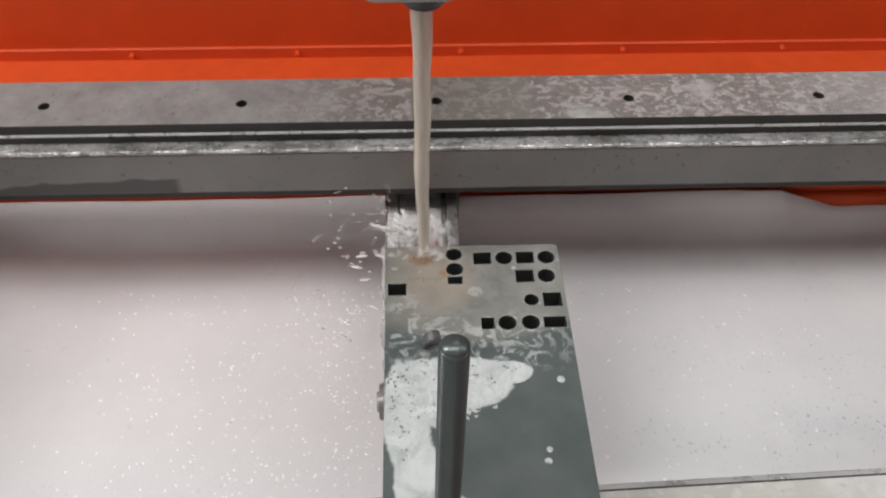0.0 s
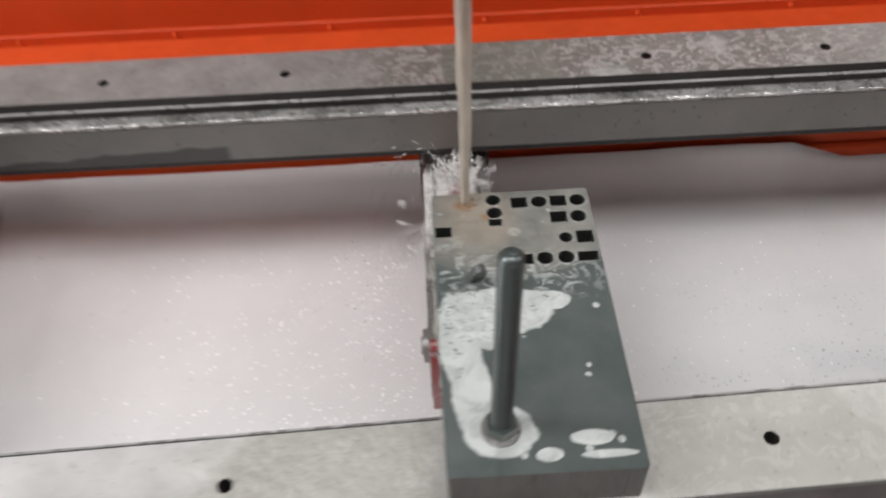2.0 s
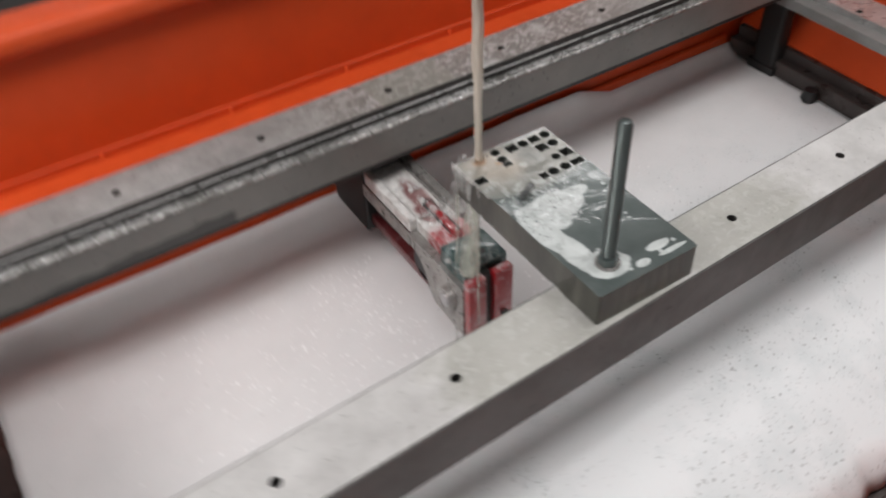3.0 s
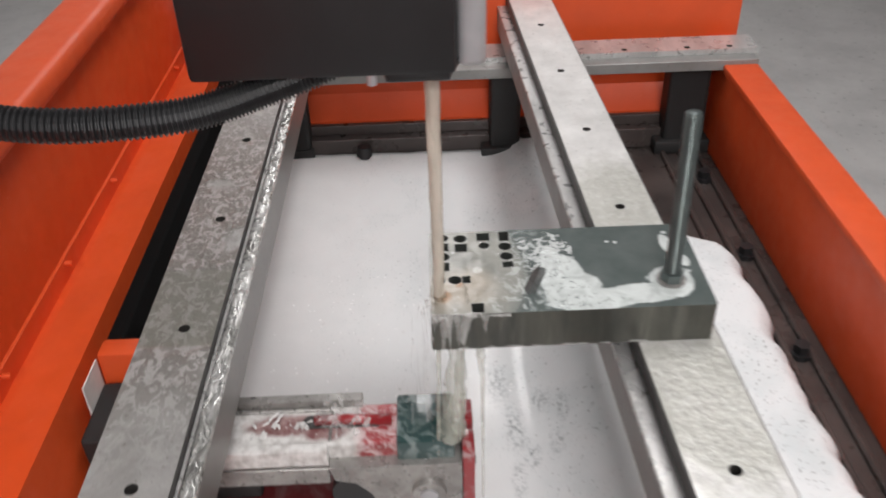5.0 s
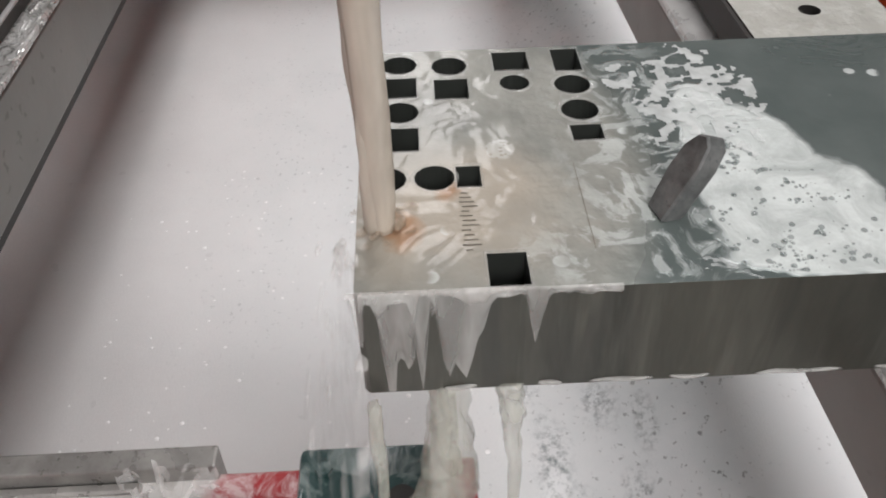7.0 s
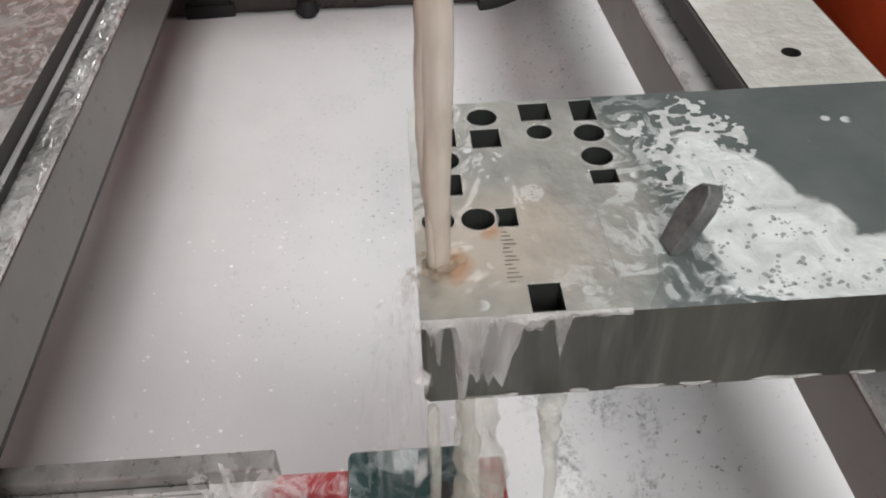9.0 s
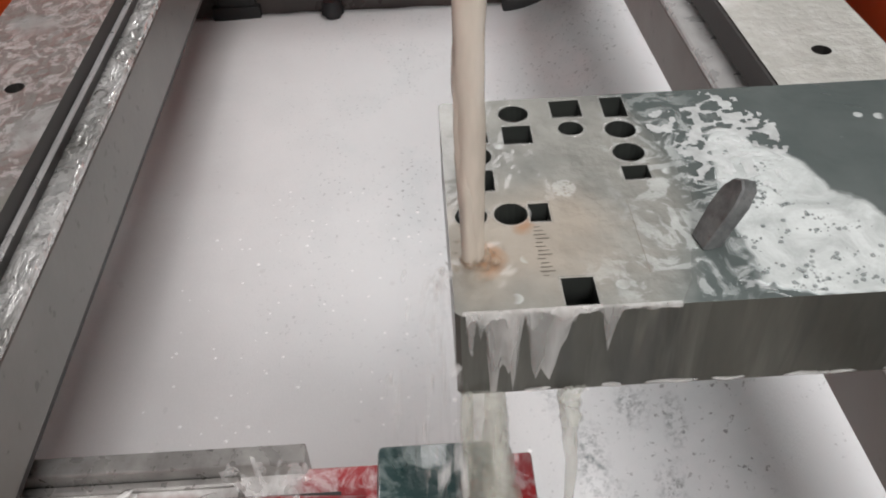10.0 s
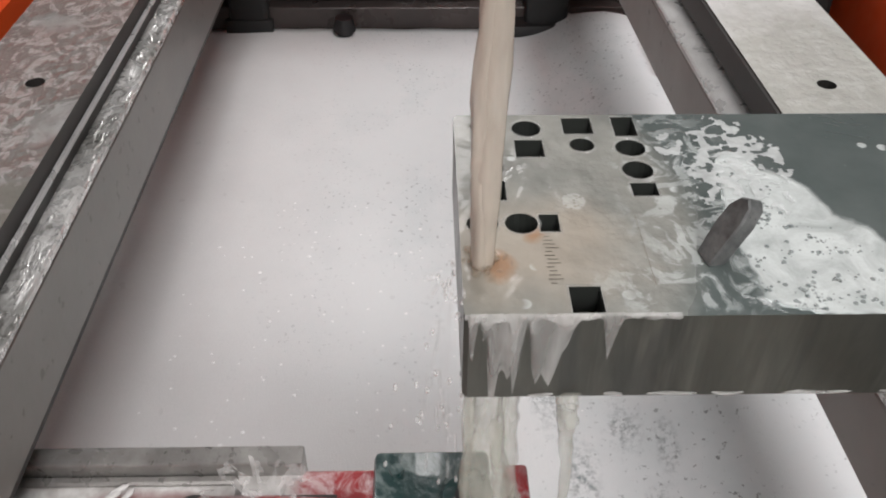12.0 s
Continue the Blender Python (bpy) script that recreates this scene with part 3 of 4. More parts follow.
def cross_beam(x0, x1, name, label):
    t = thing(name, ((x0 + x1) / 2, -0.25, -0.11), label, "beam", "cross beams")
    hs = [ring(x0 + 0.03, y, HOLE) for y in (-0.62, -0.56, -0.47, -0.27, -0.12)]
    part("top_bar", slab([(x0 + 0.02, -0.66), (x1, -0.66), (x1, 0.06), (x0 + 0.02, 0.06)], hs, -0.0703, -0.0622, 0, 1), [M_LEDGE, M_HOLE], t)
    part("beam_body", box(x0, x1, -0.655, 0.06, -0.086, -0.0705, 0.001, 1), M_CROSS, t)
    return t


cross_beam(0.77, 0.84, "far_cross_beam", "grey steel cross beam under the table beams")
cross_beam(-0.46, -0.39, "near_cross_beam", "grey steel cross beam near the tank end")


def post(x0, x1, y0, y1, z1, flare=0.012):
    t = thing("support_post", ((x0 + x1) / 2, (y0 + y1) / 2, -0.225), "black cast post with flared foot under the table", "post", "support posts")
    part("shaft", box(x0, x1, y0, y1, -0.2235, z1, 0.006), M_POST, t)
    part("foot", smooth(box(x0 - 0.6 * flare, x1 + 0.8 * flare, y0 - 0.8 * flare, y1 + 1.1 * flare, -0.2245, -0.203, 0.3 * flare)), M_POST, t)
    return t


post(0.79, 0.83, -0.325, -0.28, -0.087)
post(0.79, 0.83, -0.6, -0.54, -0.087)
post(0.8, 0.826, -0.012, 0.03, -0.087, 0.004)
post(-0.45, -0.375, -0.2, 0.06, -0.087)

# small black knob on the felt at the tank end
kn = thing("knob", (0.791, -0.091, -0.216), "small black knob screwed down on the felt", "knob")
part("cap", smooth(cyl((0.791, -0.091, -0.21), (0.791, -0.091, -0.196), 0.012, 18, 0.009)), M_BLACK, kn)
part("shank", cyl((0.791, -0.091, -0.217), (0.791, -0.091, -0.209), 0.008, 14), M_BLACK, kn)

def floor_bolt():
    t = thing("floor_bolt", (0.333, -0.581, -0.2255), "black bolt head on the stained tank floor", "bolt", "floor bolts")
    part("head", smooth(cyl((0.333, -0.581, -0.219), (0.333, -0.581, -0.209), 0.009, 6), 20), M_BLACK, t)
    part("washer", cyl((0.333, -0.581, -0.2255), (0.333, -0.581, -0.2188), 0.012, 20), M_BLACK, t)
    return t


bolt = floor_bolt()
copy_thing(bolt, pose(0.517, -0.58, -0.2255))
copy_thing(bolt, pose(0.705, -0.58, -0.2255))

# ---- the workpiece ----
PX0, PX1, PY0, PY1, PT = 0.1145, 0.2167, -0.387, -0.1855, 0.032


PLATE_HOLES = []


def workpiece():
    t = thing("work_plate", ((PX0 + PX1) / 2, PY0, 0.0), "thick wet steel plate with cut square and round holes", "steel plate")
    R = 0.0051
    holes = PLATE_HOLES[:] = [ring(0.209, -0.196, R), rect(0.1965, -0.196, 0.0105, 0.0095), ring(0.184, -0.196, R), rect(0.1712, -0.196, 0.0105, 0.0095),
             ring(0.2075, -0.2105, R), rect(0.195, -0.2105, 0.0105, 0.0095), rect(0.209, -0.2285, 0.0105, 0.0102), ring(0.197, -0.2285, 0.0042),
             rect(0.2085, -0.2448, 0.0125, 0.0078), ring(0.195, -0.2446, R), ring(0.182, -0.2446, R), rect(0.1712, -0.2448, 0.0072, 0.0082),
             rect(0.121, -0.219, 0.0105, 0.0088), ring(0.1545, -0.1925, 0.0048), ring(0.1545, -0.2042, 0.005), rect(0.1545, -0.2126, 0.0085, 0.006)]
    c = 0.0014
    outline = [(PX0 + c, PY0), (PX1 - c, PY0), (PX1, PY0 + c), (PX1, PY1 - c), (PX1 - c, PY1), (PX0 + c, PY1), (PX0, PY1 - c), (PX0, PY0 + c)]
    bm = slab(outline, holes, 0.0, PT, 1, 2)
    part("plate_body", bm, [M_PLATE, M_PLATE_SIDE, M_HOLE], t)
    return t


plate = workpiece()


def hole_rims():
    """Wet menisci that stand round the cut holes, and the pale dry burr of some."""
    for pts in PLATE_HOLES:
        cx, cy = sum(p[0] for p in pts) / len(pts), sum(p[1] for p in pts) / len(pts)
        bm = bmesh.new()
        loops = []
        for x, y in pts:
            d = Vector((x - cx, y - cy, 0)).normalized()
            loops.append([bm.verts.new((x + d.x * q, y + d.y * q, PT + h)) for q, h in ((0.00005, 0.00005), (0.0004, 0.0006), (0.0011, 0.00005))])
        for i in range(len(loops)):
            a, b = loops[i], loops[(i + 1) % len(loops)]
            bm.faces.new((a[0], b[0], b[1], a[1]))
            bm.faces.new((a[1], b[1], b[2], a[2]))
        part("hole_rim", smooth(bm, 60), M_RIM, plate, "wet pale rim of a cut hole")


hole_rims()
for k in range(13):
    xm = 0.1275 + 0.0017 * k
    part("scribe_mark", box(xm, xm + 0.0003, -0.2118 - 0.0007 * (k * 7 % 4), -0.2102 + 0.0003 * (k * 5 % 3), PT + 0.0001, PT + 0.0002), M_RUST, plate, "dark scribed tick")


part("scribe_line", box(0.1265, 0.158, -0.23905, -0.2389, PT + 0.0001, PT + 0.0002), M_RUST, plate, "dark scribed line")


def stud():
    t = thing("threaded_stud", (0.144, -0.361, PT), "blackened threaded stud with hex nut clamping the plate", "threaded rod")
    n, z0, z1 = 300, PT + 0.001, 0.166
    pts = [(0.144 + 0.0012 * i / n, -0.3612 + 0.002 * i / n, z0 + (z1 - z0) * i / n) for i in range(n + 1)]
    rod = tube(pts, lambda i, a: 0.0053 + (0.0006 * math.sin(2 * math.pi * i / 4 + a) if i < n - 2 else -0.0006), 14)
    part("thread", rod, M_ROD, t)
    part("nut", smooth(cyl((0.144, -0.3612, PT + 0.0012), (0.144, -0.3612, PT + 0.0085), 0.0086, 6), 20), M_ROD, t, "dark hex nut")
    part("washer", cyl((0.144, -0.3612, PT + 0.0002), (0.144, -0.3612, PT + 0.0016), 0.0105, 28), M_GUIDE, t)
    return t


stud()


def chip():
    """A cut-off slug, rounded at its upper end, that leans on the plate."""
    bm = bmesh.new()
    prof = [(-0.006, 0), (0.004, 0.0), (0.0062, 0.012), (0.0058, 0.02), (0.003, 0.0245), (-0.001, 0.026), (-0.0045, 0.024), (-0.0062, 0.018)]
    a = [bm.verts.new((x, -0.0022, z)) for x, z in prof]
    b = [bm.verts.new((x * 0.96, 0.0024, z * 0.98)) for x, z in prof]
    bm.faces.new(a)
    bm.faces.new(b)
    for i in range(len(a)):
        j = (i + 1) % len(a)
        bm.faces.new((a[i], a[j], b[j], b[i]))
    bmesh.ops.bevel(bm, geom=list(bm.edges), offset=0.0005, segments=1, affect="EDGES")
    ob = lone("cut_off_slug", bm, M_CHIP, "small dark cut-off steel slug leaning on the plate", "metal scrap")
    ob.matrix_basis = pose(0.1385, -0.2565, PT - 0.001, 27, 0, 14) @ Matrix.Diagonal((0.72, 1.15, 0.86, 1))
    return ob


chip()


# ---- lower wire guide under the plate ----
def lower_guide():
    t = thing("lower_wire_guide", (0.14, -0.12, -0.18), "red and grey wet lower wire guide arm under the plate", "machine arm")
    part("arm_core", box(0.118, 0.161, -0.2, 0.03, -0.125, -0.098, 0.002), M_ARM, t, "red painted arm with a slot")
    part("side_rail", box(0.158, 0.167, -0.126, 0.035, -0.125, -0.09, 0.001), M_GUIDE, t, "grey wet steel side rail")
    part("side_rail", box(0.109, 0.118, -0.1, 0.035, -0.112, -0.095, 0.001), M_ARM, t, "side rail coated with white foam")
    part("frame_edge", box(0.1535, 0.1575, -0.1, 0.02, -0.0985, -0.0958, 0.0008, 1), M_GUIDE, t, "thin grey frame edge")
    part("frame_edge", box(0.1205, 0.1535, -0.1025, -0.1, -0.0985, -0.0962, 0.0008, 1), M_GUIDE, t, "thin grey frame edge")
    part("side_cheek", smooth(box(0.1065, 0.1088, -0.1, 0.03, -0.13, -0.1125, 0.0008, 1), 30), M_GUIDE, t, "grey wet side cheek")
    sl = cyl((0.142, -0.085, -0.0985), (0.142, -0.085, -0.0966), 0.0068, 18)
    part("slot", box(0.1355, 0.1485, -0.14, -0.085, -0.0985, -0.0968, 0.0004, 1, sl), M_DARK, t, "dark open slot")
    part("slot_bar", smooth(tube([(0.142, -0.088, -0.0955), (0.141, -0.115, -0.094), (0.14, -0.15, -0.096)], 0.0045, 12)), M_RED, t)
    g = part("nozzle_block", smooth(box(0.113, 0.166, -0.2, -0.154, -0.125, -0.093, 0.0025), 30), M_GREEN, t, "dark green wet nozzle block")
    part("nozzle_ring", smooth(cyl((0.14, -0.19, -0.094), (0.14, -0.19, -0.086), 0.0115, 24, 0.009)), M_GREEN, g)
    part("nozzle_bore", cyl((0.14, -0.19, -0.0868), (0.14, -0.19, -0.0856), 0.0045, 16), M_DARK, g)
    part("block_screw", cyl((0.156, -0.163, -0.0935), (0.156, -0.163, -0.0915), 0.003, 6), M_GREEN, g)
    # grey side housing with an arch cut below the arm
    bm = bmesh.new()
    prof = [(-0.205, -0.182), (-0.15, -0.178), (-0.138, -0.165), (-0.132, -0.146), (-0.12, -0.132), (-0.104, -0.128), (-0.1, -0.113), (-0.205, -0.113)]
    a = [bm.verts.new((0.107, y, z)) for y, z in prof]
    b = [bm.verts.new((0.126, y, z)) for y, z in prof]
    bm.faces.new(a)
    bm.faces.new(b)
    for i in range(len(a)):
        j = (i + 1) % len(a)
        bm.faces.new((a[i], a[j], b[j], b[i]))
    h = part("housing", bm, M_GUIDE, t, "grey wet cast housing")
    part("boss", smooth(cyl((0.108, -0.178, -0.145), (0.1025, -0.178, -0.145), 0.0145, 28, 0.0135)), M_GUIDE, h)
    part("boss_cap", smooth(cyl((0.103, -0.178, -0.145), (0.1005, -0.178, -0.145), 0.0075, 20)), M_NOZZLE, h)
    part("back_housing", box(0.146, 0.163, -0.205, -0.1, -0.182, -0.126, 0.002), M_GUIDE, t)
    part("front_plate", smooth(box(0.108, 0.1295, -0.2155, -0.2055, -0.183, -0.098, 0.0015), 30), M_RED, t, "red painted front plate")
    part("front_plate", smooth(box(0.1395, 0.1625, -0.2155, -0.2055, -0.178, -0.098, 0.0015), 30), M_RED, t, "red painted front plate")
    part("wire_gap", box(0.1297, 0.1393, -0.2085, -0.2, -0.181, -0.1, 0.0005, 1), M_DARK, t)
    part("plate_screw", cyl((0.151, -0.2154, -0.16), (0.151, -0.2185, -0.16), 0.004, 6), M_DARK, t)
    part("lower_rail", smooth(box(0.112, 0.16, -0.136, 0.03, -0.176, -0.16, 0.003)), M_DULL, t, "dull dark red lower rail")
    part("pulley", smooth(cyl((0.112, -0.118, -0.15), (0.13, -0.118, -0.15), 0.019, 26)), M_BLACK, t, "black guide pulley")
    part("rear_bracket", box(0.106, 0.17, 0.0, 0.084, -0.185, -0.07, 0.003), M_POST, t, "black bracket under the beam")
    part("rear_arm", box(0.119, 0.16, -0.04, 0.002, -0.16, -0.126, 0.003), M_POST, t)
    return t


lower_guide()


# ---- upper wire guide over the plate ----
def upper_guide():
    t = thing("upper_wire_guide", (0.135, -0.13, 0.2), "black upper wire guide head with grey water nozzle", "machine head")
    part("head_box", smooth(box(0.105, 0.168, -0.207, -0.055, 0.215, 0.33, 0.004), 30), M_BLACK, t)
    part("nozzle_shell", smooth(box(0.112, 0.152, -0.224, -0.2075, 0.216, 0.32, 0.005, 3), 30), M_NOZZLE, t, "light grey metal nozzle front")
    n = part("nozzle", smooth(cyl((0.138, -0.195, 0.2152), (0.138, -0.195, 0.205), 0.018, 24, 0.012)), M_BLACK, t)
    part("nozzle_rim", smooth(cyl((0.138, -0.195, 0.2055), (0.138, -0.195, 0.2015), 0.0105, 20, 0.009)), M_DARK, n)
    part("head_foot", smooth(box(0.111, 0.163, -0.204, -0.165, 0.2085, 0.2155, 0.003), 30), M_BLACK, t)
    part("bolt", smooth(cyl((0.1115, -0.158, 0.216), (0.1115, -0.158, 0.2085), 0.003, 8)), M_NOZZLE, t, "bright small bolt")
    part("arm", box(0.11, 0.165, -0.056, 0.75, 0.27, 0.4, 0.006), M_BLACK, t, "black upper arm")
    return t


upper_guide()


def hose(name, ctrl, r, label, step=0.0042, ribs=True):
    pts = curve_points(ctrl, 60)
    length = sum((b - a).length for a, b in zip(pts, pts[1:]))
    n = max(30, int(length / (step / 4)) if ribs else 60)
    pts = curve_points(ctrl, n)
    bm = tube(pts, (lambda i, a: r * (1.0 if i % 4 in (0, 1) else 0.84)) if ribs else r, 14)
    for f in bm.faces:
        f.smooth = not ribs
    return lone(name, bm, M_RUBBER, label, "hose")


hose("ribbed_hose", [(0.135, -0.16, 0.224), (0.12, -0.1, 0.206), (0.104, -0.04, 0.196), (0.095, 0.05, 0.201), (0.106, 0.14, 0.228), (0.148, 0.25, 0.286), (0.255, 0.4, 0.37)], 0.0105, "black ribbed hose hanging from the guide head")
hose("smooth_hose", [(0.2, -0.02, 0.3), (0.21, 0.06, 0.285), (0.24, 0.15, 0.29), (0.3, 0.3, 0.33), (0.4, 0.45, 0.4)], 0.008, "black smooth hose beside the machine arm", ribs=False)

# ---- behind the tank ----
col = thing("machine_column", (0.19, 0.64, -0.85), "dark machine column with guards behind the tank", "machine column")
part("column_body", smooth(box(0.115, 0.262, 0.5, 0.82, -0.849, 1.2, 0.012), 30), M_BLACK, col)
part("column_guard", box(0.085, 0.113, 0.52, 0.6, -0.5, 1.1, 0.004), M_BLACK, col)
part("light_panel", box(0.036, 0.066, 0.62, 0.66, -0.02, 0.9, 0.003), M_NOZZLE, col, "light grey panel")
bed = thing("guide_bed", (0.04, 0.6, -0.2), "pale grey machine guide bed beside the column", "machine bed")
part("bed_top", box(0.0, 0.112, 0.36, 1.2, -0.075, -0.035, 0.004), M_NOZZLE, bed)
part("bed_side", box(0.01, 0.102, 0.365, 1.2, -0.2, -0.076, 0.003), M_SIDE, bed)
mot = thing("drive_motor", (-0.2, 0.75, -0.1), "shiny dark drive motor behind the tank", "motor")
part("motor_body", smooth(cyl((-0.4, 0.78, 0.0), (0.0, 0.78, 0.0), 0.09, 32)), M_CHIP, mot)
part("motor_flange", smooth(cyl((-0.18, 0.78, 0.0), (-0.15, 0.78, 0.0), 0.1, 32)), M_BLACK, mot)
part("motor_foot", box(-0.36, -0.04, 0.7, 0.86, -0.849, -0.06, 0.006), M_BLACK, mot)
cab = thing("equipment_box", (-0.3, 0.42, -0.85), "black equipment box standing behind the tank", "equipment")
part("case", smooth(box(-0.7, 0.005, 0.34, 0.6, -0.849, -0.06, 0.012), 30), M_BLACK, cab)
part("lid", smooth(box(-0.68, -0.01, 0.36, 0.58, -0.06, -0.035, 0.008), 30), M_DARK, cab)
part("latch", box(-0.03, -0.012, 0.352, 0.359, -0.05, -0.04, 0.001, 1), M_NOZZLE, cab)
part("latch", box(-0.14, -0.11, 0.352, 0.359, -0.05, -0.04, 0.001, 1), M_NOZZLE, cab)
for k, (dx, dy) in enumerate(((0, 0), (0.02, 0.03), (0.045, -0.02))):
    lone("cable", tube(curve_points([(0.3 + dx, 0.62 + dy, 0.5), (0.33 + dx, 0.66, 0.1), (0.36 + dx, 0.7, -0.1), (0.4 + 2.6 * dx, 0.72 + dy, -0.3), (0.5 + 6 * dx, 0.8 + 2 * dy, -0.843)], 40), 0.007, 10), M_NOZZLE if k == 1 else M_RUBBER, "thin pale cable hanging beside the machine column" if k == 1 else "thin black cable hanging beside the machine column", "cable", group="cables")
pan = thing("orange_panel", (0.88, 0.93, -0.85), "orange painted machine panel standing on the floor", "machine panel")
part("panel_sheet", box(0.78, 0.9, 0.9, 0.95, -0.849, -0.2, 0.008), M_ORANGE, pan)
part("panel_edge", box(0.901, 0.99, 0.9, 0.95, -0.849, -0.2, 0.004), M_NOZZLE, pan, "pale folded panel edge")


# ---- water ----
SX, SY = 0.1368, -0.192


def stream(name, pts, r, mat, label, seg=16, seed=0.0, wav=0.25, origin=None):
    o = Vector(origin or pts[-1])
    c = [p - o for p in curve_points(pts, 46)]
    bm = tube(c, lambda i, a: (r[0] + (r[1] - r[0]) * i / 45) * (1 + wav * noise.noise((math.cos(a) * 1.2 + seed, math.sin(a) * 1.2, i * 0.16 + seed)) + 0.5 * wav * noise.noise((math.cos(a) * 2, math.sin(a) * 2 + seed, i * 0.4))), seg)
    ob = lone(name, bm, mat, label, "water")
    ob.location = o
    return ob


main_stream = stream("water_stream", [(0.137, -0.1925, 0.204), (0.1372, -0.192, 0.15), (0.1364, -0.1918, 0.1), (0.137, -0.1918, 0.06), (SX, SY, 0.031)], (0.0049, 0.0031), M_STREAM, "milky beige coolant stream falling on the plate", wav=0.16)
inner_stream = stream("water_thread", [(0.1375, -0.1925, 0.204), (0.136, -0.1905, 0.14), (0.1375, -0.1925, 0.08), (SX - 0.0005, SY + 0.0005, 0.031)], (0.0026, 0.0026), M_STREAM, "thin milky thread winding along the coolant stream", seed=4, wav=0.4)
run_a = stream("falling_water", [(0.117, -0.194, 0.001), (0.116, -0.195, -0.03), (0.118, -0.197, -0.06), (0.121, -0.199, -0.096)], (0.0045, 0.0105), M_RUN, "milky water falling from the plate edge to the guide", seed=2, wav=0.45)
run_d = stream("falling_water", [(0.118, -0.1975, 0.001), (0.1185, -0.1985, -0.04), (0.121, -0.201, -0.095)], (0.0026, 0.0055), M_RUN, "milky water falling from the plate edge to the guide", seed=3, wav=0.5)
run_b = stream("falling_water", [(0.1155, -0.2195, 0.001), (0.1155, -0.22, -0.008), (0.1152, -0.221, -0.022), (0.115, -0.222, -0.06), (0.115, -0.223, -0.214)], (0.004, 0.0005), M_RUN, "thin water thread falling from the plate edge", seed=7, wav=0.6)
run_c = stream("falling_water", [(0.1155, -0.1885, 0.001), (0.1145, -0.1875, -0.06), (0.111, -0.186, -0.14), (0.1105, -0.186, -0.213)], (0.0016, 0.001), M_RUN, "thin water thread falling from the plate edge", seed=9, wav=0.6)


def curtain(seed, reach, mat, label):
    """Water that runs over the plate's side in uneven lobes."""
    bm = bmesh.new()
    ny, nz = 44, 16
    rows = []
    for j in range(ny + 1):
        y = -0.1855 - reach * j / ny
        drop = (0.0002 + 0.05 * max(0, noise.noise((y * 230, 0.3, seed)) + 0.12 + 0.25 * noise.noise((y * 700, 2.3, seed)))) * min(1, max(0.03, 1.5 - 1.6 * j / ny))
        row = []
        for k in range(nz + 1):
            s = k / nz
            z = PT + 0.0012 - s * min(drop + 0.0016, 0.033)
            out = 0.0006 + 0.0022 * math.sin(math.pi * min(1, s * 1.1)) * (0.6 + 0.8 * noise.noise((y * 150, z * 110, seed + 1)))
            row.append(bm.verts.new((PX0 - max(out, 0.0002), y, z)))
        rows.append(row)
    for a, b in zip(rows, rows[1:]):
        for k in range(nz):
            bm.faces.new((a[k], a[k + 1], b[k + 1], b[k]))
    for f in bm.faces:
        f.smooth = True
    bmesh.ops.translate(bm, verts=bm.verts, vec=(-PX0, 0.21, -PT))
    ob = lone("water_curtain", bm, mat, label, "water")
    ob.location = (PX0, -0.21, PT)
    return ob


side_water = curtain(0, 0.056, M_FILM, "milky water running down the side of the plate")
side_froth = curtain(6, 0.036, M_SIDE_FROTH, "white frothy water lapping over the plate corner")


def splash(seed, n, spread, high, mat):
    """A low crown of water lobes round the point where the stream lands."""
    rnd = random.Random(seed)
    bm = bmesh.new()
    for k in range(n):
        a = rnd.uniform(0, 2 * math.pi)
        d = spread * abs(rnd.gauss(0, 0.55))
        r = rnd.choice((0.0004, 0.0006, 0.0008, 0.0011, 0.0016)) * max(0.5, 1.2 - d / spread * 0.5)
        m = pose(math.cos(a) * d, math.sin(a) * d, rnd.uniform(0.0, high) * max(0.2, 1 - 0.5 * d / spread), rnd.uniform(-40, 40), rnd.uniform(-40, 40), rnd.uniform(0, 360)) @ Matrix.Diagonal((rnd.uniform(1, 1.9), rnd.uniform(0.5, 1), rnd.uniform(0.5, 1.2), 1))
        bmesh.ops.create_icosphere(bm, subdivisions=2, radius=r, matrix=m)
    for v in bm.verts:
        v.co *= 1 + 0.25 * noise.noise(v.co * 400)
    for f in bm.faces:
        f.smooth = True
    ob = lone("water_splash", bm, mat, "frothy water splashing where the stream lands", "water", "stuff", "splashes")
    return ob


splash_low = splash(3, 60, 0.008, 0.0012, M_MUD)
splash_low.location = (SX, SY, PT)
splash_edge = splash(5, 400, 0.02, 0.014, M_FROTH)
splash_edge.location = (0.133, -0.172, 0.022)


def drops():
    bm = bmesh.new()
    bmesh.ops.create_icosphere(bm, subdivisions=2, radius=0.00065)
    for v in bm.verts:
        v.co.x *= 1.9
    for f in bm.faces:
        f.smooth = True
    first = lone("water_drop", bm, M_DROP, "small clear water drop thrown up by the stream", "water", group="flying drops")
    first.location = (0.12, -0.18, 0.05)
    return [first] + [copy_thing(first, pose(0.12, -0.18, 0.05)) for _ in range(99)]


flying = drops()


def wisps():
    """Larger ragged tongues of water, thrown off while the stream hits the plate's edge."""
    bm = bmesh.new()
    bmesh.ops.create_icosphere(bm, subdivisions=3, radius=0.0013)
    for v in bm.verts:
        v.co.x *= 3.0
        v.co.z *= 0.6
        v.co *= 1 + 0.45 * noise.noise(v.co * 500)
    for f in bm.faces:
        f.smooth = True
    first = lone("water_wisp", bm, M_FROTH, "ragged tongue of frothy water thrown off the plate edge", "water", group="flying wisps")
    first.location = (0.1, -0.15, -0.05)
    return [first] + [copy_thing(first, pose(0.1, -0.15, -0.05)) for _ in range(23)]


thrown = wisps()


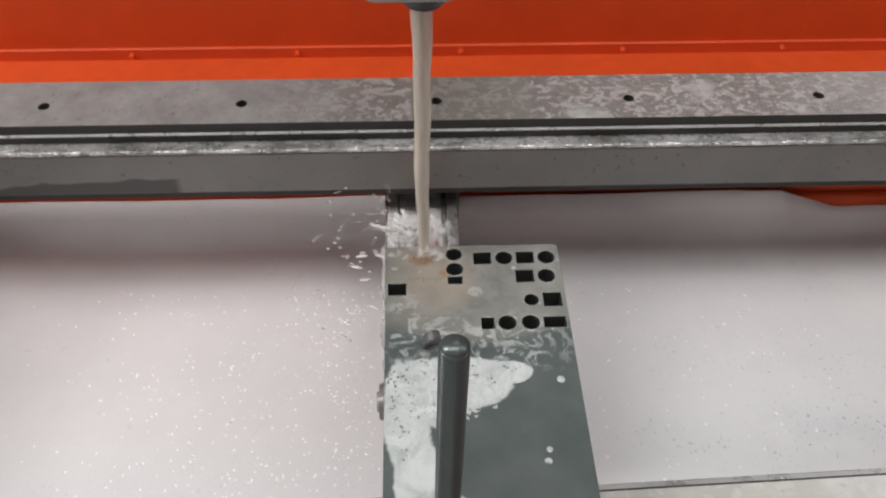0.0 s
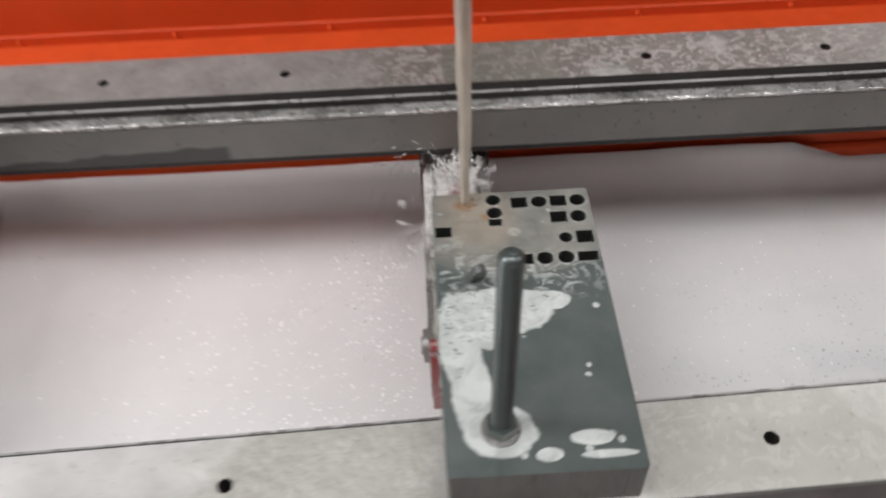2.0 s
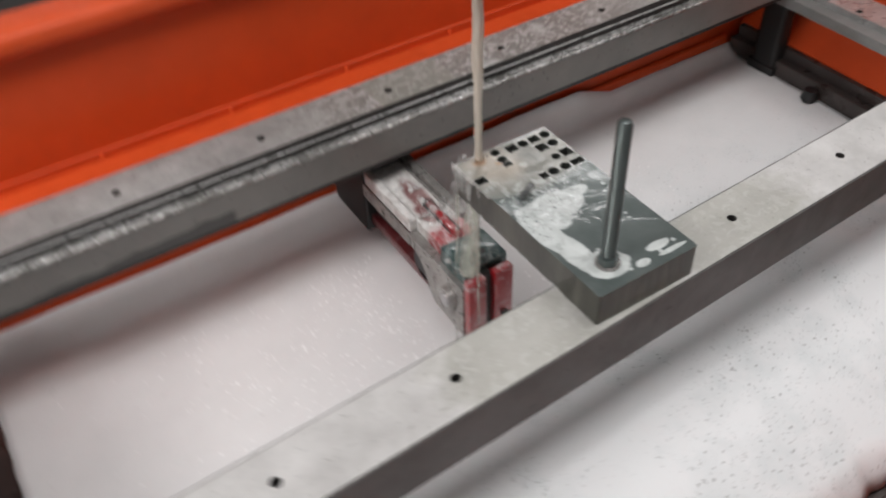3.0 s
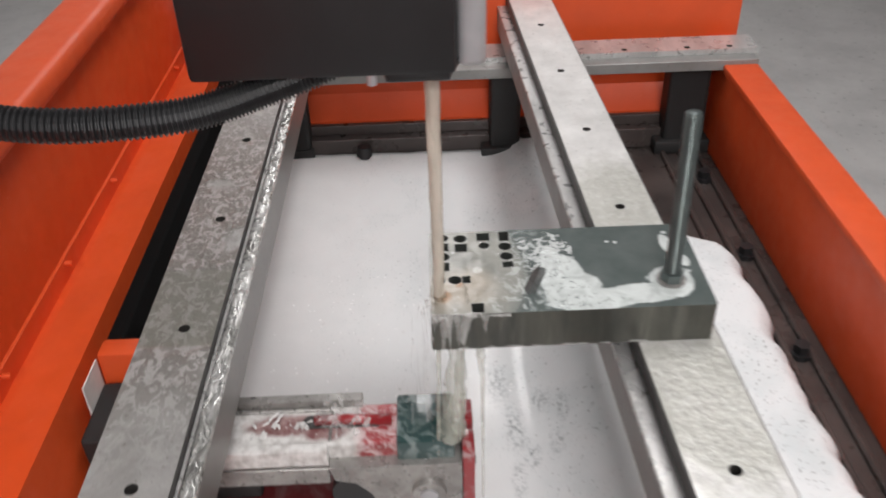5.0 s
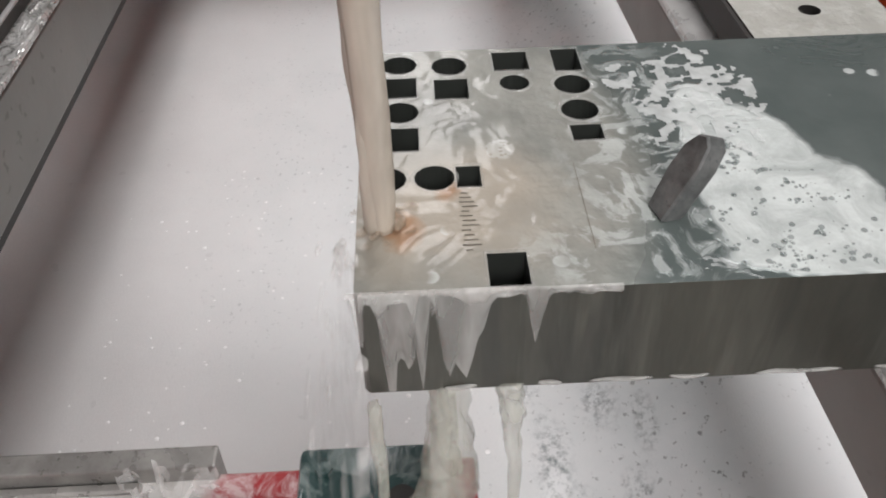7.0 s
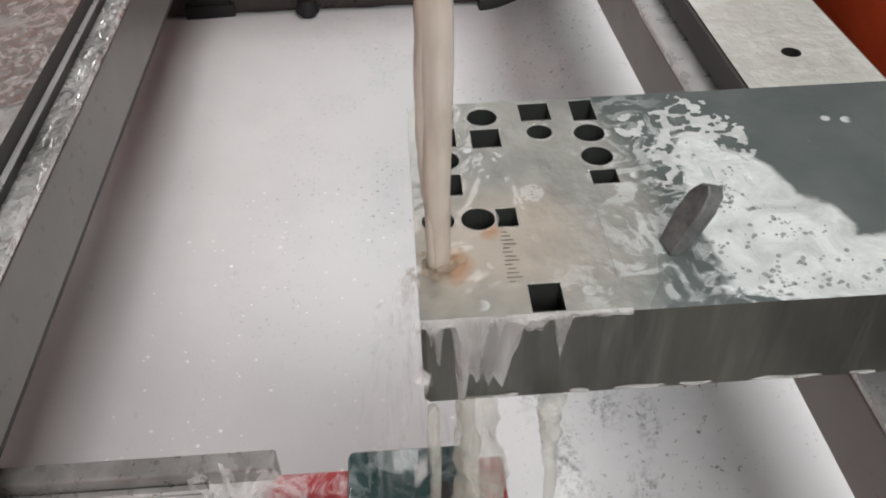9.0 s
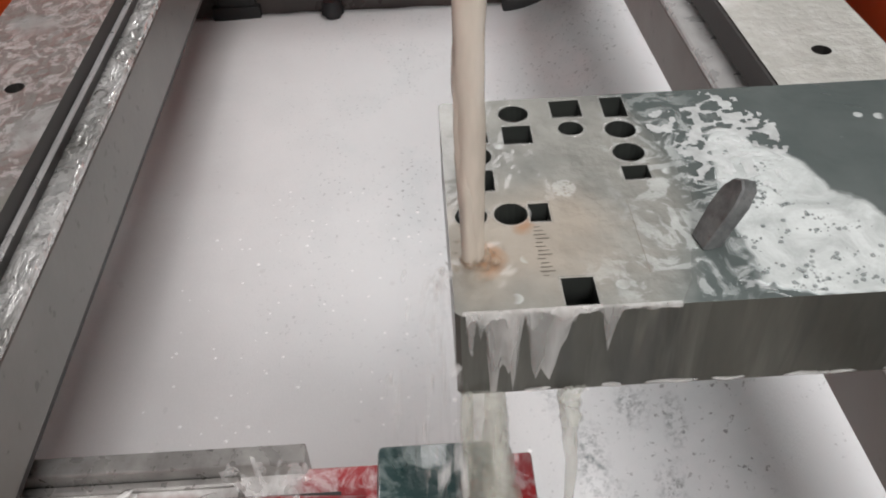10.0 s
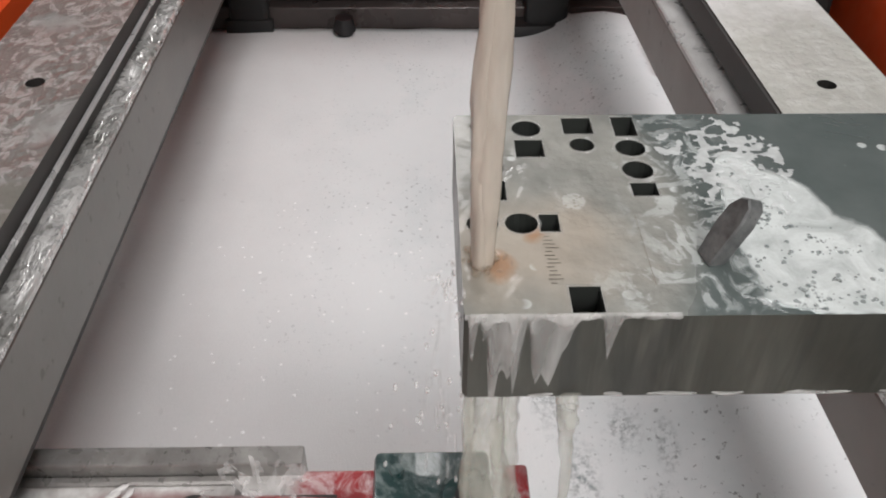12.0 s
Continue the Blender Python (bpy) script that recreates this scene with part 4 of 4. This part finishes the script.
def domes(spots, h):
    """Low round domes at (x, y, z, radius), joined into one mesh."""
    verts, faces = [], []
    for x, y, z, r in spots:
        k = len(verts)
        verts += [(x + r * q * math.cos(math.pi * i / 4), y + r * q * math.sin(math.pi * i / 4), z + r * h * e) for q, e in ((1, 0), (0.7, 0.72)) for i in range(8)] + [(x, y, z + r * h)]
        for i in range(8):
            j = (i + 1) % 8
            faces += [(k + i, k + j, k + 8 + j, k + 8 + i), (k + 8 + i, k + 8 + j, k + 16)]
    me = bpy.data.meshes.new("domes")
    me.from_pydata(verts, [], faces)
    me.shade_smooth()
    return me


def bubbles():
    """Foam bubbles on the plate, in loose clusters."""
    rnd = random.Random(11)
    spots = []
    for cx, cy, rx, ry, n in ((0.135, -0.285, 0.02, 0.018, 150), (0.168, -0.278, 0.016, 0.007, 90), (0.124, -0.305, 0.008, 0.025, 90), (0.12, -0.275, 0.006, 0.012, 50)):
        for _ in range(n // 4):
            a, d = rnd.uniform(0, 2 * math.pi), math.sqrt(rnd.random())
            x, y = cx + rx * d * math.cos(a), cy + ry * d * math.sin(a)
            for _ in range(rnd.choice((1, 2, 4, 7))):
                px, py = max(PX0 + 0.002, x + rnd.gauss(0, 0.0016)), y + rnd.gauss(0, 0.0016)
                spots.append((px, py, PT + 0.0001, rnd.choice((0.0002, 0.0003, 0.0004, 0.0005, 0.0008))))
    me = domes(spots, 0.5)
    me.materials.append(M_BUBBLE)
    return tagged(new("foam_bubbles", me), "tiny dark foam bubbles on the wet plate", "foam", "", "stuff")


M_BUBBLE = water("bubble_film", (0.24, 0.28, 0.275), 0.5, 0.08)
bubbles()


def foam_sheet():
    """A thin lacy raft of foam that floats on the wet plate."""
    bm = bmesh.new()
    nx, ny = 96, 64
    grid = {}
    for i in range(nx + 1):
        for j in range(ny + 1):
            x, y = 0.058 * (i / nx - 0.5), 0.044 * (j / ny - 0.5)
            wx, wy = 0.003 * noise.noise((x * 130, y * 130, 4)), 0.003 * noise.noise((x * 130, y * 130, 9))
            d = math.hypot(x / 0.029, y / 0.0215) + 0.4 * noise.noise((x * 70, y * 70, 2))
            lace = noise.noise(((x + wx) * 190, (y + wy) * 260, 1)) + 0.5 * noise.noise(((x + wx) * 520, (y + wy) * 520, 6))
            if d < 1 and lace > -0.22 + 0.5 * max(0, d - 0.3):
                grid[i, j] = bm.verts.new((x, y, 0.0003 + 0.0006 * max(0, lace)))
    for i, j in list(grid):
        four = [grid.get(k) for k in ((i, j), (i + 1, j), (i + 1, j + 1), (i, j + 1))]
        if all(four):
            bm.faces.new(four)
    bmesh.ops.delete(bm, geom=[v for v in bm.verts if not v.link_faces], context="VERTS")
    return lone("foam_raft", smooth(bm, 80), M_RAFT, "thin lacy raft of white foam floating on the wet plate", "foam")


M_RAFT = water("thin_foam", (0.74, 0.77, 0.76), 0.62, 0.35)
raft = foam_sheet()


def felt_drops():
    """Drops that the splash has left on the felt."""
    rnd = random.Random(21)
    spots = []
    for _ in range(1200):
        x = 0.1 - abs(rnd.gauss(0, 0.14)) if rnd.random() < 0.8 else rnd.uniform(0.22, 0.5)
        y = rnd.uniform(-0.33, 0.0)
        if x > -0.33:
            spots.append((x, y, -0.2162 + 0.0025 * noise.noise((x * 5, y * 5, 0)), rnd.choice((0.0006, 0.0008, 0.001, 0.0012, 0.0015))))
    me = domes(spots, 0.4)
    me.materials.append(M_BEAD)
    return tagged(new("felt_drops", me), "small bright water drops lying on the felt", "water", "", "stuff")


felt_drops()


def edge_beads():
    """Water that gathers in long beads under the lower edge of the plate."""
    bm = bmesh.new()
    for y, l in ((-0.246, 0.008), (-0.262, 0.005), (-0.288, 0.011), (-0.31, 0.004), (-0.334, 0.009), (-0.208, 0.004), (-0.229, 0.003)):
        m = Matrix.Translation((PX0 - 0.0004, y, 0.0012)) @ Matrix.Diagonal((0.0006, l, 0.0006, 1))
        bmesh.ops.create_icosphere(bm, subdivisions=2, radius=1, matrix=m)
    for v in bm.verts:
        v.co.z += 0.0007 * noise.noise(v.co * 260)
    return lone("edge_beads", smooth(bm, 80), M_FILM, "long water beads hanging under the plate edge", "water", "stuff")


edge_beads()


def crown():
    """A torn, low bell of water thrown up round the stream's foot."""
    bm = bmesh.new()
    na, nr = 72, 14
    rows = []
    for i in range(na):
        a = 2 * math.pi * i / na
        reach = 0.019 * (1 + 0.35 * noise.noise((math.cos(a) * 2.2, math.sin(a) * 2.2, 3)) + 0.3 * noise.noise((math.cos(a) * 7, math.sin(a) * 7, 5)))
        row = []
        for k in range(nr + 1):
            u = k / nr
            r = 0.003 + reach * u
            z = 0.0035 + 0.013 * math.sin(math.pi * 0.62 * u) * (0.6 + 0.7 * noise.noise((math.cos(a) * 3, math.sin(a) * 3, u * 2 + 8))) + 0.0012 * noise.noise((math.cos(a) * 9, math.sin(a) * 9, u * 7))
            row.append(bm.verts.new((r * math.cos(a), r * math.sin(a), max(0.0008, z))))
        rows.append(row)
    for i in range(na):
        p, q = rows[i], rows[(i + 1) % na]
        for k in range(nr):
            c = (p[k].co + q[k + 1].co) / 2
            if k < 4 or noise.noise(c * 210) < 0.32 - 0.6 * k / nr:
                bm.faces.new((p[k], q[k], q[k + 1], p[k + 1]))
    bmesh.ops.delete(bm, geom=[v for v in bm.verts if not v.link_faces], context="VERTS")
    return lone("water_bell", smooth(bm, 70), M_CROWN, "torn bell of water round the foot of the stream", "water")


M_CROWN = water("thin_water_bell", (0.9, 0.89, 0.87), 0.3, 0.08)
water_crown = crown()


# ---- what moves: the water ----
def motions():
    def spin(ob, at, step, degrees, sway, seed):
        rows, t, k = [], 0.0, 0
        while t < 12.001:
            dx, dy = (sway * noise.noise((seed, k * 0.9, i)) for i in (0.2, 5.4))
            rows.append((t, pose(at[0] + dx, at[1] + dy, at[2], 0, 0, degrees * k)))
            t, k = t + step, k + 1
        walk(ob, rows)

    spin(main_stream, (SX, SY, 0.031), 0.2, 50, 0.0008, 1)
    spin(inner_stream, (SX - 0.001, SY + 0.001, 0.031), 0.2, -70, 0.0012, 2)
    spin(splash_low, (SX, SY, PT), 0.1, 80, 0.0015, 3)
    # the foam drifts over the plate, away from the stud
    rows = []
    for k in range(25):
        t = 0.5 * k
        u = min(1, max(0, (t - 2.4) / 3.1))
        u = u * u * (3 - 2 * u)
        rows.append((t, pose(0.148 + 0.0375 * u + 0.0004 * noise.noise((3, k * 0.7, 0.5)), -0.287 + 0.012 * u + 0.0004 * noise.noise((6, k * 0.7, 0.5)), PT, 0, 0, 4 * noise.noise((8, k * 0.4, 0.5)))))
    walk(raft, rows)
    # the bell stands round the stream's foot, then slips over the plate's edge and comes to rest on the arm
    rows = []
    for k in range(121):
        u = min(1, max(0, (0.1 * k - 1.7) / 0.9))
        u = u * u * (3 - 2 * u)
        rows.append((0.1 * k, pose(SX - 0.003 + 0.004 * u, SY + 0.007 + 0.072 * u, PT - 0.001 - 0.1285 * u * u, 4 * noise.noise((9, k * 0.8, 1)) * (1 - u), 0, 55 * min(k, 28))))
    walk(water_crown, rows)
    # the froth leaves the plate's edge as the stream settles, and sinks to the guide arm
    rows = []
    for k in range(121):
        t = 0.1 * k
        u = min(1, max(0, (t - 1.6) / 1.1))
        u = u * u * (3 - 2 * u)
        dx, dy = (0.003 * noise.noise((4, k * 0.9, i)) for i in (0.2, 5.4))
        rows.append((t, pose(0.133 + 0.006 * u + dx, -0.172 + 0.095 * u + dy, 0.022 - 0.1305 * u * u, 0, 0, 75 * k if t < 2.8 else 75 * 28)))
    walk(splash_edge, rows)

    def sway(ob, step, tilt, lift, seed):
        base = ob.location.copy()
        rows, t, k = [], 0.0, 0
        while t < 12.001:
            a, b, c = (noise.noise((seed, k * 0.8, i)) for i in (0.3, 3.1, 7.7))
            rows.append((t, pose(base.x, base.y + lift * a, base.z + lift * b, tilt * c, tilt * a, 0)))
            t, k = t + step, k + 1
        walk(ob, rows)

    for seed, ob in enumerate((run_b, run_c)):
        sway(ob, 0.2, 3, 0.002, seed + 10)
    # the broad fall turns about its upright axis, so that its ragged outline changes
    spin(run_a, tuple(run_a.location), 0.2, 65, 0.003, 31)
    spin(run_d, tuple(run_d.location), 0.2, -80, 0.004, 32)
    sway(side_water, 0.3, 0, 0.005, 20)
    sway(side_froth, 0.2, 0, 0.006, 27)

    rnd = random.Random(17)
    for n, ob in enumerate(thrown):
        t, rows = -rnd.uniform(0, 0.3), []
        while True:
            a = rnd.gauss(math.pi * 0.85, 0.45)
            v, up, life = rnd.uniform(0.08, 0.36), rnd.uniform(0.0, 0.5), rnd.uniform(0.12, 0.2)
            yaw, last = math.degrees(a) - 180, t > 1.9 and n % 3 > 0
            x0, y0, z0 = 0.128, -0.178, PT + 0.004
            if t > 1.9:
                # later the water slips off the plate's corner instead
                v, up, life = 0.45 * v, -0.15, 1.1 * life
                x0, y0, z0 = 0.115, -0.186, 0.012
                if t > 11.75:
                    rows.append((12.0, rows[-1][1]))
                    break
            for s in (0, 0.25, 0.5, 0.75, 1):
                w = s * life
                z = z0 + up * w - 4.9 * w * w
                at = pose(x0 + math.cos(a) * v * w, y0 + math.sin(a) * v * w, z, 0, 0, yaw)
                if t + w > 0.02:
                    rows.append((t + w, at))
            if last:
                rest = pose(rnd.uniform(0.125, 0.152), rnd.uniform(-0.06, -0.039), -0.0945, 0, 0, yaw)
                rows += [(rows[-1][0] + 0.2, rest), (12.0, rest)]
                break
            t += life + 0.05
        walk(ob, [(0.0, rows[0][1])] + rows)

    rnd = random.Random(8)
    for ob in flying:
        t = -rnd.uniform(0, 0.3)
        rows = []
        while t < 12:
            a = rnd.gauss(math.pi * 0.9, 0.6)
            calm = 1.0 if t < 2.0 else 0.3
            v, up, life = calm * rnd.uniform(0.15, 0.6), calm * rnd.uniform(0.2, 0.75), rnd.uniform(0.14, 0.24)
            for s in (0, 0.25, 0.5, 0.75, 1):
                u = t + s * life
                if 0 <= u <= 12:
                    w = s * life
                    rows.append((u, pose(0.129 + math.cos(a) * v * w, -0.183 + math.sin(a) * v * w, PT + 0.003 + up * w - 4.9 * w * w)))
            t += life + 0.04
        rows = [(0.0, rows[0][1])] + [r for r in rows if r[0] > 0.03]
        if rows[-1][0] < 12:
            rows.append((12.0, rows[-1][1]))
        walk(ob, rows)


motions()
